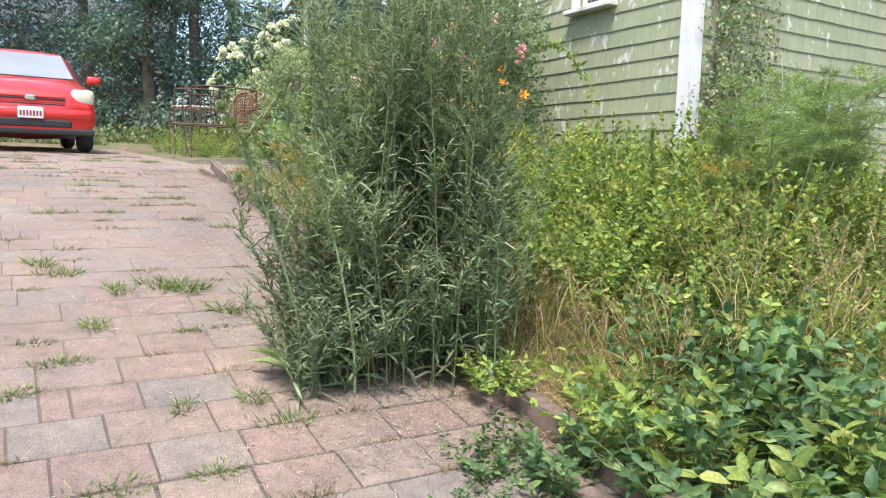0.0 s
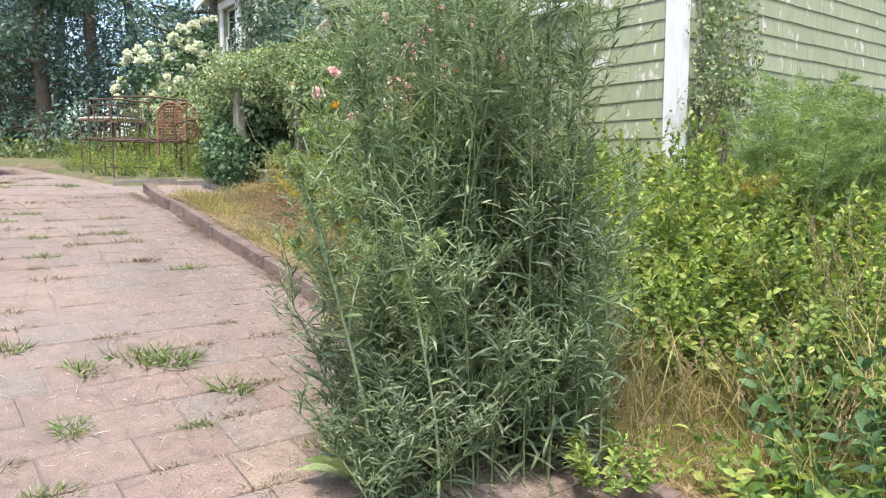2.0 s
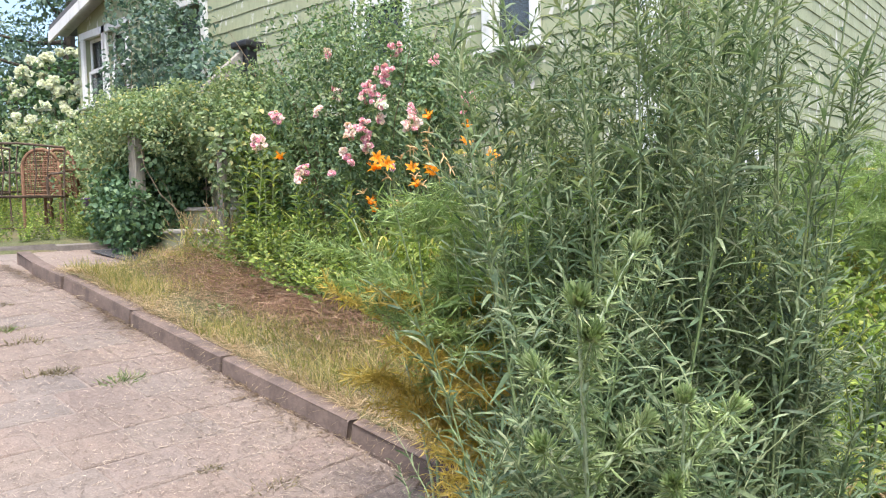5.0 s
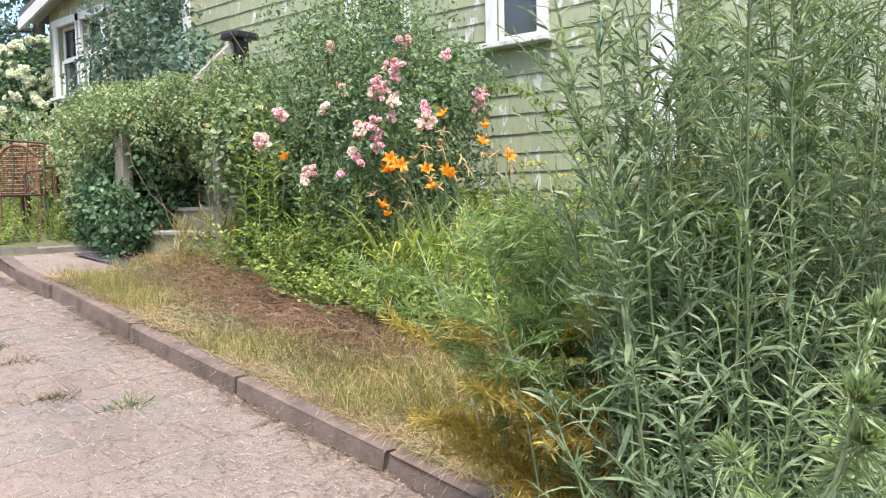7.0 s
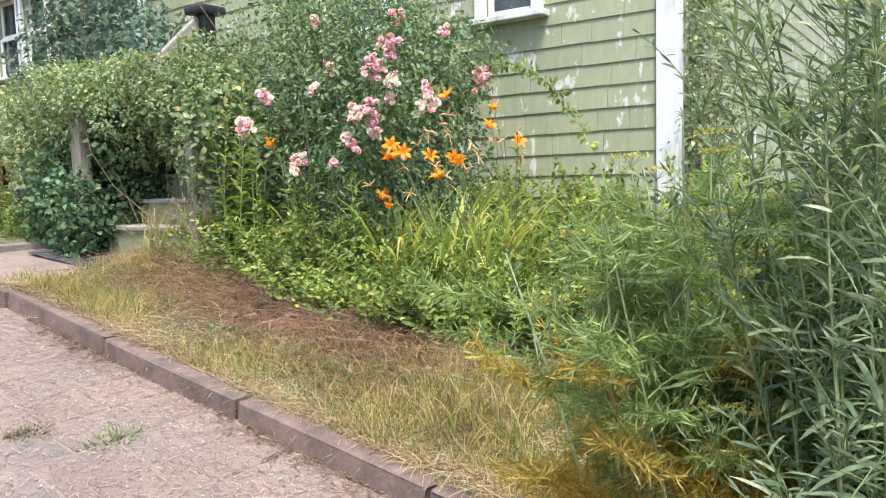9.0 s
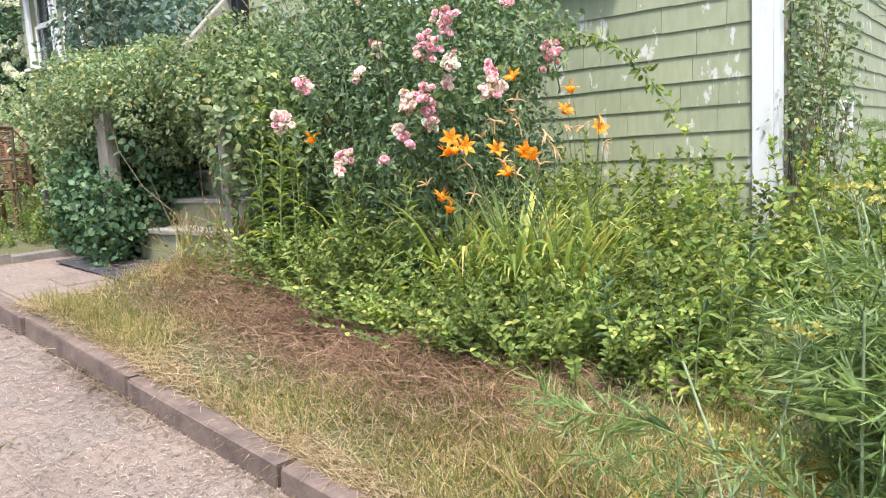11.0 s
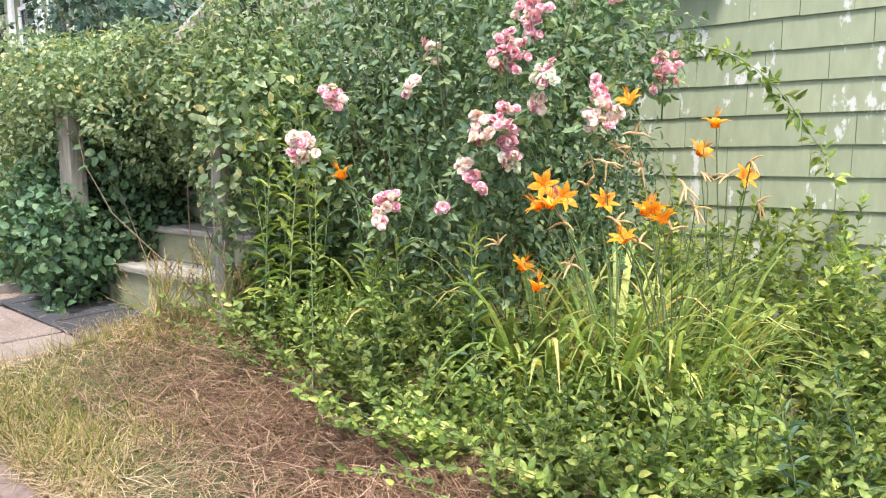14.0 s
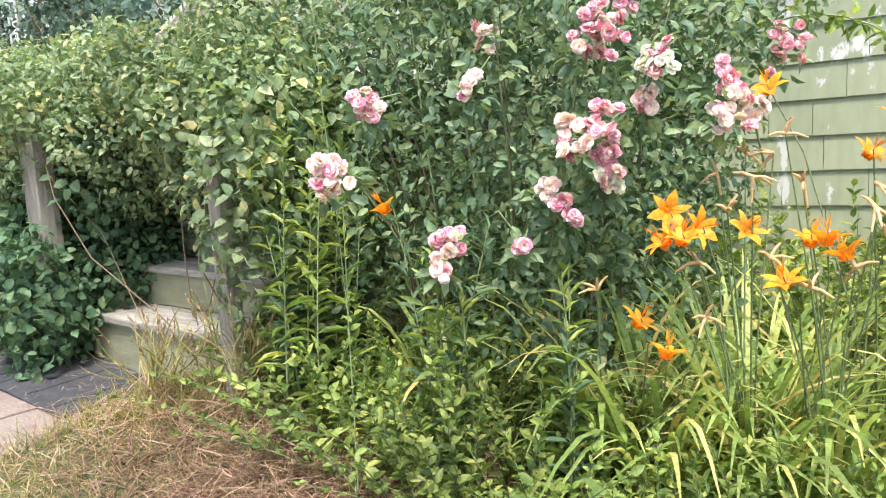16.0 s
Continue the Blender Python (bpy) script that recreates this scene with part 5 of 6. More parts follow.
# ---- red car ----
def build_car():
    car = empty("car", 0.55, 10.55, drive_z(10.55) + 0.004, "small red hatchback parked on the brick driveway", "car")
    red = coat_mat("red_car_paint", (0.62, 0.025, 0.022), 0.28, 0.8)
    blackp = coat_mat("black_trim", (0.02, 0.02, 0.022), 0.5, 0.1)
    chrome = coat_mat("chrome", (0.75, 0.75, 0.77), 0.15, 0.2, 1.0)
    lens = coat_mat("headlamp_lens", (0.62, 0.60, 0.48), 0.15, 0.9)
    # pale base colour stands in for the sky mirrored in the glass
    glass = coat_mat("sky_pale_car_glass", (0.50, 0.55, 0.58), 0.08, 1.0)
    W = 1.70
    # cross sections along the length, front first: y, half width, sill, belt, roof half width, roof height
    secs = [(0.00, 0.74, 0.32, 0.66, 0.62, 0.74), (0.06, 0.81, 0.28, 0.74, 0.68, 0.82), (0.25, 0.845, 0.26, 0.86, 0.70, 0.92), (0.95, 0.85, 0.20, 0.96, 0.70, 1.02), (1.12, 0.85, 0.20, 0.98, 0.66, 1.08), (1.85, 0.85, 0.20, 1.00, 0.60, 1.50), (2.4, 0.85, 0.20, 1.01, 0.60, 1.55), (3.3, 0.84, 0.20, 1.02, 0.58, 1.53), (3.72, 0.82, 0.24, 1.00, 0.56, 1.40), (3.85, 0.74, 0.34, 0.90, 0.5, 1.0)]
    bm = bmesh.new()
    rings = []
    for y, hw, z0, zb, rw, zr in secs:
        pts = [(-hw * 0.92, z0), (-hw, z0 + 0.14), (-hw, (z0 + zb) / 2 + 0.05), (-hw * 0.965, zb), (-rw, zr - 0.05), (-rw * 0.86, zr), (0, zr + 0.02), (rw * 0.86, zr), (rw, zr - 0.05), (hw * 0.965, zb), (hw, (z0 + zb) / 2 + 0.05), (hw, z0 + 0.14), (hw * 0.92, z0)]
        rings.append([bm.verts.new((x, y, z)) for x, z in pts])
    for a, b in zip(rings, rings[1:]):
        for i in range(len(a) - 1):
            bm.faces.new((a[i], a[i + 1], b[i + 1], b[i]))
        bm.faces.new((a[-1], a[0], b[0], b[-1]))
    bm.faces.new(rings[0][::-1]), bm.faces.new(rings[-1])
    bmesh.ops.recalc_face_normals(bm, faces=bm.faces)
    bmesh.ops.subdivide_edges(bm, edges=bm.edges[:], cuts=1, smooth=0.1, use_grid_fill=True)
    part("body", bm, red, car, "glossy red bodywork", smooth=True)
    # windscreen and side windows lie just proud of the shell
    bm = bmesh.new()
    vs = [bm.verts.new(p) for p in ((-0.65, 1.10, 1.07), (0.65, 1.10, 1.07), (0.54, 1.74, 1.455), (-0.54, 1.74, 1.455))]
    bm.faces.new(vs)
    bmesh.ops.solidify(bm, geom=bm.faces[:], thickness=0.012)
    bmesh.ops.translate(bm, vec=(0, -0.02, 0.02), verts=bm.verts)
    part("windscreen", bm, glass, car, "windscreen with the reflected sky put into its pale colour")
    for s in (-1, 1):
        for y0, y1, y2, y3 in ((1.45, 1.95, 2.42, 2.42), (2.5, 2.5, 3.2, 3.4)):
            bm = bmesh.new()
            q = [(0.845, y0, 1.03), (0.845, y3, 1.03), (0.625, y2, 1.45), (0.625, y1, 1.45)]
            bm.faces.new([bm.verts.new((s * (x + 0.012), y, z)) for x, y, z in q])
            bmesh.ops.solidify(bm, geom=bm.faces[:], thickness=0.008)
            part("side_window", bm, glass, car, "dark side window")
        m = part("mirror", box_bm(0.20, 0.12, 0.13, 0.035, (s * 0.96, 1.30, 1.10), seg=2), red, car, "red door mirror", True)
        part("headlight", box_bm(0.30, 0.20, 0.22, 0.06, (s * 0.66, 0.11, 0.78), seg=3), lens, car, "clouded headlight", True)
        part("fog_lamp", box_bm(0.12, 0.05, 0.09, 0.03, (s * 0.66, 0.03, 0.40), seg=2), blackp, car, "dark fog lamp recess", True)
        part("wiper", box_bm(0.55, 0.015, 0.015, 0.004, (s * 0.28, 1.02, 1.075)), blackp, car, "black wiper")
    for k in range(4):
        part("grille_slat", box_bm(0.86, 0.03, 0.022, 0.006, (0, 0.012 - 0.004 * k, 0.655 + 0.034 * k)), red if k % 2 else blackp, car)
    part("badge", box_bm(0.13, 0.02, 0.075, 0.02, (0, -0.02, 0.74), seg=2), chrome, car, "plain oval chrome badge")
    part("lower_intake", box_bm(1.02, 0.05, 0.11, 0.02, (0, 0.005, 0.395), seg=2), blackp, car, "black lower air intake")
    part("bumper", box_bm(1.56, 0.16, 0.16, 0.05, (0, 0.06, 0.53), seg=2), red, car, "red front bumper", True)
    part("front_lip", box_bm(1.60, 0.16, 0.10, 0.03, (0, 0.07, 0.285), seg=2), blackp, car, "dark lower lip")
    plate = part("licence_plate", box_bm(0.31, 0.012, 0.155, 0.006, (0, -0.035, 0.535)), coat_mat("plate_white", (0.72, 0.72, 0.72), 0.4, 0.2), car, "white licence plate with unreadable marks")
    ink = plain("plate_ink", (0.25, 0.06, 0.07), 0.6)
    for k in range(7):
        part("plate_mark", box_bm(0.026, 0.004, 0.07, 0.001, (-0.12 + k * 0.04, -0.043, 0.525)), ink, plate)
    for s in (-1, 1):
        for y in (0.66, 3.05):
            wh = part("wheel", box_bm(0.12, 0.2, 0.2, 0.04, (0, 0, 0)), blackp, car)
            wh.matrix_basis = pose(s * 0.74, y, 0.30)
            b2 = bmesh.new()
            bmesh.ops.create_cone(b2, cap_ends=True, segments=28, radius1=0.30, radius2=0.30, depth=0.19)
            bmesh.ops.rotate(b2, matrix=Matrix.Rotation(math.pi / 2, 3, "Y"), verts=b2.verts)
            bmesh.ops.bevel(b2, geom=[e for e in b2.edges if len(e.link_faces) == 2 and e.calc_face_angle(0) > 1], offset=0.03, segments=2, affect="EDGES")
            part("tyre", b2, M_RUBBER, wh, "black tyre", True)
            b3 = bmesh.new()
            bmesh.ops.create_cone(b3, cap_ends=True, segments=20, radius1=0.19, radius2=0.17, depth=0.03)
            bmesh.ops.rotate(b3, matrix=Matrix.Rotation(s * math.pi / 2, 3, "Y"), verts=b3.verts)
            bmesh.ops.translate(b3, vec=(s * 0.095, 0, 0), verts=b3.verts)
            part("rim", b3, chrome, wh, "silver wheel rim")
    car.matrix_basis = pose(0.55, 11.35, drive_z(11.35) + 0.01, 2.0, 0, 2)


build_car()


# ---- garden furniture ----
def bar(name, pts, rad, mat, parent, label="", sides=6):
    V, F = tubes([np.array(pts, float)], [(rad, rad)], sides)
    return tri_mesh(name, V, F, mat, parent, label, True)


def arc(c, r, a0, a1, plane, n=14):
    t = np.linspace(a0, a1, n)
    u, v = plane
    return [np.array(c) + r * (math.cos(a) * np.array(u) + math.sin(a) * np.array(v)) for a in t]


def build_table():
    z = float(ground(3.02, 12.3))
    t = empty("garden_table", 3.02, 12.3, z, "small round garden table with pale top", "table")
    bm = bmesh.new()
    bmesh.ops.create_cone(bm, cap_ends=True, segments=36, radius1=0.46, radius2=0.46, depth=0.03)
    bmesh.ops.bevel(bm, geom=[e for e in bm.edges if len(e.link_faces) == 2 and e.calc_face_angle(0) > 1], offset=0.01, segments=2, affect="EDGES")
    bmesh.ops.translate(bm, vec=(0, 0, 0.70), verts=bm.verts)
    part("tabletop", bm, M_TABLETOP, t, "pale worn round top")
    for k in range(3):
        a = k * 2.094 + 0.4
        bar("leg", [(math.cos(a) * 0.10, math.sin(a) * 0.10, 0.69), (math.cos(a) * 0.14, math.sin(a) * 0.14, 0.35), (math.cos(a) * 0.34, math.sin(a) * 0.34, 0.0)], 0.014, M_IRON, t)
    bar("hoop", arc((0, 0, 0.3), 0.17, 0, 6.28, ((1, 0, 0), (0, 1, 0)), 20), 0.008, M_IRON, t)


def build_iron_chair(x, y, rz, label, wide=0.55):
    z = float(ground(x, y))
    c = empty("iron_chair", x, y, z, label, "chair", "iron garden chairs", rz=rz)
    w = wide / 2
    for s in (-1, 1):
        bar("front_leg", [(s * w, -0.24, 0.0), (s * w, -0.24, 0.62)], 0.009, M_IRON, c)
        bar("back_leg", [(s * w, 0.27, 0.0), (s * w, 0.24, 0.45), (s * w, 0.31, 0.88)], 0.009, M_IRON, c)
        bar("arm", [(s * w, -0.26, 0.61), (s * w, -0.1, 0.65), (s * w, 0.26, 0.64)], 0.012, M_IRON, c)
    bar("top_rail", [(-w, 0.31, 0.88), (0, 0.315, 0.90), (w, 0.31, 0.88)], 0.012, M_IRON, c)
    bar("seat_rail", [(-w, -0.24, 0.42), (w, -0.24, 0.42), (w, 0.25, 0.42), (-w, 0.25, 0.42), (-w, -0.24, 0.42)], 0.010, M_IRON, c)
    for k in range(6):
        bar("seat_slat", [(-w + (k + 0.5) * wide / 6, -0.24, 0.425), (-w + (k + 0.5) * wide / 6, 0.25, 0.425)], 0.006, M_IRON, c)
    for k in range(5):
        u = -w + (k + 1) * wide / 6
        bar("back_bar", [(u, 0.25, 0.43), (u + 0.02 * (-1) ** k, 0.28, 0.65), (u, 0.31, 0.88)], 0.006, M_IRON, c)
    bar("stretcher", [(-w, -0.24, 0.12), (w, -0.24, 0.12)], 0.007, M_IRON, c)


def build_wicker_chair(x, y, rz):
    """A tall woven chair back with a rounded top."""
    z = float(ground(x, y))
    c = empty("wicker_chair", x, y, z, "brown woven wicker chair with a rounded back", "chair", rz=rz)
    H, w = 0.84, 0.19
    top = arc((0, 0.05, H - w), w, math.pi, 0, ((1, 0, 0), (0, 0, 1)), 12)
    bar("back_frame", [(-w, 0.05, 0.0), (-w, 0.05, 0.4), *top, (w, 0.05, 0.4), (w, 0.05, 0.0)], 0.018, M_WICKER, c)
    lines = []
    for k in range(11):
        u = -w + (k + 0.5) * 2 * w / 11
        zt = H - w + math.sqrt(max(0, w * w - u * u))
        lines.append(np.array([(u, 0.05 + 0.006 * (-1) ** k, 0.36), (u, 0.06, (0.36 + zt) / 2), (u, 0.05, zt)]))
    for k in range(24):
        zz = 0.38 + k * 0.019
        hw = w if zz < H - w else math.sqrt(max(0.001, w * w - (zz - H + w) ** 2))
        lines.append(np.array([(-hw, 0.05, zz), (0, 0.065 - 0.012 * (k % 2), zz), (hw, 0.05, zz)]))
    V, F = tubes(lines, [(0.0055, 0.0055)] * len(lines), 4)
    tri_mesh("weave", V, F, M_WICKER, c, "open brown weave")
    part("seat", box_bm(0.38, 0.5, 0.05, 0.02, (0, -0.2, 0.38), seg=2), M_WICKER, c)
    for s in (-1, 1):
        bar("front_leg", [(s * 0.17, -0.42, 0), (s * 0.17, -0.42, 0.37)], 0.018, M_WICKER, c)
        bar("arm", [(s * w, 0.05, 0.62), (s * (w + 0.03), -0.2, 0.63), (s * 0.17, -0.42, 0.36)], 0.016, M_WICKER, c)


build_table()
build_iron_chair(2.62, 10.6, 178, "rusty iron garden chair beside the driveway", 0.7)
build_iron_chair(3.0, 11.3, 15, "rusty iron garden chair with curved arms", 0.7)
build_iron_chair(2.66, 9.45, 176, "low rusty iron garden seat by the path", 0.8)
build_wicker_chair(3.12, 9.85, 130)
build_wicker_chair(3.36, 9.98, 118)


def build_pot(x, y):
    z = float(ground(x, y))
    p = empty("flower_pot", x, y, z, "purple glazed flower pot on a rusty iron stand", "flower pot")
    prof = [(0.0, 0.04), (0.10, 0.04), (0.125, 0.12), (0.145, 0.24), (0.15, 0.29), (0.165, 0.295), (0.165, 0.32), (0.14, 0.32), (0.13, 0.26), (0.0, 0.25)]
    bm = bmesh.new()
    n = 24
    rings = [[bm.verts.new((math.cos(k * 2 * math.pi / n) * max(rr, 0.002), math.sin(k * 2 * math.pi / n) * max(rr, 0.002), zz)) for k in range(n)] for rr, zz in prof]
    for a, b in zip(rings, rings[1:]):
        for k in range(n):
            bm.faces.new((a[k], a[(k + 1) % n], b[(k + 1) % n], b[k]))
    bmesh.ops.recalc_face_normals(bm, faces=bm.faces)
    part("pot", bm, M_PURPLE, p, "purple glazed pot", True)
    bar("stand_hoop", arc((0, 0, 0.05), 0.14, 0, 6.28, ((1, 0, 0), (0, 1, 0)), 20), 0.008, M_IRON, p)
    for k in range(4):
        a = k * 1.571 + 0.5
        bar("stand_leg", [(math.cos(a) * 0.14, math.sin(a) * 0.14, 0.05), (math.cos(a) * 0.15, math.sin(a) * 0.15, 0.02), (math.cos(a) * 0.17, math.sin(a) * 0.17, 0.0)], 0.008, M_IRON, p)


build_pot(3.42, 9.35)

# ---- lawn, straw, weeds in the joints ----
def lawn():
    r = np.random.default_rng(900)
    n = 76000
    x = r.uniform(2.23, 3.75, n)
    y = 0.9 + 6.55 * r.uniform(0, 1, n) ** 0.85
    edge = np.where(y > 4.2, 3.25, 3.7)
    keep = x < edge + 0.25 * np.sin(y * 3)
    patch = np.array([noise.noise(Vector((a * 1.6, b * 1.6, 0))) for a, b in zip(x, y)])
    keep &= r.uniform(0, 1, n) < 0.55 + patch
    red = ((x - 2.85) / 0.42) ** 2 + ((y - 6.0) / 1.2) ** 2 < 0.9
    keep &= ~(red & (r.uniform(0, 1, n) < 0.62))
    x, y = x[keep], y[keep]
    m = len(x)
    D = rand_dirs(m, r, 0.9, 0.6)
    h = r.uniform(0.05, 0.135, m) * np.where(y < 4.6, 1.3, 1.0)
    P = np.stack([x, y, ground(x, y) - 0.006], -1)
    V, F = leaves(P, D, rand_dirs(m, r), h, r.uniform(0.0024, 0.005, m), BLADE)
    tagged(tri_mesh("lawn_grass", V, F, M_GRASS), "thin dry mown lawn grass, yellow and green", "grass", kind="stuff")


def litter(name, n, box, mat, label, lo, hi, seed, density=None, lift=0.012, drive=False, wide=(0.0025, 0.0055)):
    """Cut stalks lying about."""
    r = np.random.default_rng(seed)
    x, y = r.uniform(box[0], box[1], n), r.uniform(box[2], box[3], n)
    if density:
        k = r.uniform(0, 1, n) < density(x, y)
        x, y = x[k], y[k]
    m = len(x)
    a = r.uniform(0, 6.28, m)
    D = np.stack([np.cos(a), np.sin(a), r.uniform(-0.05, 0.25, m) + 0.16 * np.sin(a)], -1)
    z = (0.01 + 0.168 * np.minimum(y, 7) + 0.12 * np.clip(y - 7, 0, 1.5) + 0.035 * np.clip(y - 8.5, 0, 6.5)) if drive else ground(x, y)
    P = np.stack([x, y, z + r.uniform(0.004, lift, m)], -1)
    V, F = leaves(P, D, np.tile([0.0, 0, 1.0], (m, 1)) + r.normal(size=(m, 3)) * 0.3, r.uniform(lo, hi, m), r.uniform(*wide, m), BLADE)
    tagged(tri_mesh(name, V, F, mat), label, "straw", kind="stuff")


lawn()
litter("lawn_straw", 42000, (2.18, 3.7, 1.2, 7.5), M_STRAW, "pale cut straw lying on the lawn", 0.05, 0.15, 910, lambda x, y: np.clip(0.85 - 0.3 * (x - 2.2), 0.1, 1), 0.03, wide=(0.0016, 0.0034))
litter("dead_stalks", 34000, (2.4, 3.6, 4.2, 7.3), M_REDSTRAW, "heap of reddish brown dead stalks beside the bed", 0.06, 0.2, 911, lambda x, y: np.clip(1.1 * np.exp(-(((x - 3.02) / 0.36) ** 2) - ((y - 5.75) / 1.15) ** 2), 0, 1), 0.085, wide=(0.0018, 0.004))
litter("kerb_straw", 70000, (0.4, 2.12, 1.8, 8.0), M_CHAFF, "straw chaff and grit blown against the kerb", 0.008, 0.036, 912, lambda x, y: np.clip((x - 0.6) / 1.3, 0.06, 1) ** 1.3, 0.012, True, (0.0015, 0.0034))
litter("drive_straw", 5500, (-2.0, 2.1, 1.5, 9.5), M_CHAFF, "scattered straw on the driveway", 0.03, 0.10, 913, lambda x, y: np.clip(0.25 + x * 0.4, 0.15, 1), 0.006, True, (0.0014, 0.003))
litter("kerb_foot_debris", 9000, (1.93, 2.12, 1.8, 8.0), M_TWIG, "dark twigs and dry leaves caught along the kerb", 0.015, 0.08, 916, lambda x, y: np.clip((x - 1.93) / 0.17, 0, 1) ** 2 * (0.55 + 0.45 * np.sin(y * 4.3)), 0.02, True, (0.002, 0.005))
litter("kerb_cover_straw", 12000, (2.10, 2.32, 1.5, 7.8), M_STRAW, "dry grass hanging over the kerb", 0.04, 0.12, 914, lambda x, y: np.clip((x - 2.08) / 0.15, 0, 1), 0.035, wide=(0.0014, 0.003))
litter("path_straw", 1800, (2.4, 3.42, 7.3, 8.5), M_CHAFF, "straw and dry leaves scattered on the path", 0.012, 0.07, 915, lambda x, y: np.clip((x - 2.3) / 0.9, 0.1, 1), 0.03, True, (0.0014, 0.003))


def tuft(seed, n, rad, h, mat, label, name="grass_tuft"):
    pl = Plant(seed)
    r = pl.r
    a, q = r.uniform(0, 6.28, n), r.uniform(0, 1, n) ** 0.6
    P = np.stack([np.cos(a) * q * rad * 1.5, np.sin(a) * q * rad * 0.7, np.full(n, -0.008)], -1)
    D = np.stack([np.cos(a) * q, np.sin(a) * q, np.full(n, 0.55)], -1) + r.normal(size=(n, 3)) * 0.35
    D[:, 2] = np.abs(D[:, 2])
    pl.add(mat, leaves(P, D, rand_dirs(n, r), h * r.uniform(0.5, 1.2, n), r.uniform(0.0025, 0.005, n), BLADE))
    return pl.make(name, (0, 0, -50), label, "grass", "weeds in the driveway joints")


TG = [tuft(950 + k, 150, 0.055, 0.045, M_TUFT, "green grass tuft growing between pavers") for k in range(3)]
TD = [tuft(960 + k, 130, 0.06, 0.034, M_DRYTUFT, "flat dry weed growing between pavers", "dry_weed") for k in range(3)]
_r = random.Random(77)
for i in range(430):
    row = _r.randrange(0, 54)
    y = 2.02 + 0.25 * row - 0.5
    x = _r.uniform(-2.6, 1.75)
    if 11.6 < y < 17 and -0.7 < x < 1.6:
        continue
    green = _r.random() < 0.22
    src = _r.choice(TG if green else TD)
    ob = copy_thing(src, pose(x, y, drive_z(y), 9, 0, _r.uniform(-15, 15)))
    s = _r.uniform(0.6, 1.4)
    ob.scale = (s, s, s * _r.uniform(0.8, 1.1))
for x, y, s in [(1.02, 3.95, 1.6), (0.78, 3.95, 1.1), (1.25, 3.55, 1.2), (0.62, 3.45, 0.9), (0.85, 2.5, 0.8), (1.12, 2.52, 0.9), (1.38, 2.9, 1.1), (0.42, 4.5, 1.2), (0.1, 4.2, 1.2), (1.12, 3.98, 1.5)]:
    ob = copy_thing(TG[int(s * 10) % 3], pose(x, y, drive_z(y), 9, 0, s * 77))
    ob.scale = (s * 1.5, s * 1.5, s * 1.3)
for ob in [*TG, *TD]:
    for o in (*ob.children_recursive, ob):
        bpy.data.objects.remove(o)


# seeding grass stalks standing among the weeds
def seed_grass(seed, at, n, spread, h, label):
    pl = Plant(seed)
    r = pl.r
    for _ in range(n):
        a, q = r.uniform(0, 6.28), r.uniform(0, 1) ** 0.5
        b = (math.cos(a) * q * spread, math.sin(a) * q * spread, -0.02)
        ln = stem_line(b, h * r.uniform(0.6, 1.1), r.normal(size=2) * 0.22 * h, r, 7, 0.03)
        pl.tube(M_STRAW, ln, (0.0018, 0.0009), 3)
        t = r.uniform(0.72, 1, 26)
        P, T = along(ln, t)
        pl.add(M_STRAW, leaves(P, T + r.normal(size=(26, 3)) * 0.25, rand_dirs(26, r), np.full(26, 0.022), np.full(26, 0.004), DIAMOND))
        t = r.uniform(0.05, 0.6, 4)
        P, T = along(ln, t)
        pl.add(M_GRASS, leaves(P, unit(T + rand_dirs(4, r) * 0.7), rand_dirs(4, r), r.uniform(0.12, 0.28, 4), np.full(4, 0.005), STRAP))
    return pl.make("seeding_grass", at, label, "grass", "seeding grass by the lawn")


for k, (x, y, n, sp, h) in enumerate([(2.85, 1.95, 34, 0.22, 0.5), (3.25, 1.6, 26, 0.3, 0.75), (3.6, 1.9, 22, 0.35, 0.85), (4.0, 1.7, 18, 0.35, 0.95), (2.55, 2.25, 26, 0.2, 0.42), (2.6, 2.75, 26, 0.22, 0.36), (2.5, 1.75, 12, 0.2, 0.55), (3.35, 6.95, 24, 0.12, 0.42), (3.2, 7.15, 18, 0.12, 0.34), (2.5, 4.15, 30, 0.22, 0.22), (3.3, 1.0, 12, 0.3, 0.7)]):
    seed_grass(980 + k, (x, y, float(ground(x, y))), n, sp, h, "dry seeding grass stalks at the lawn edge")


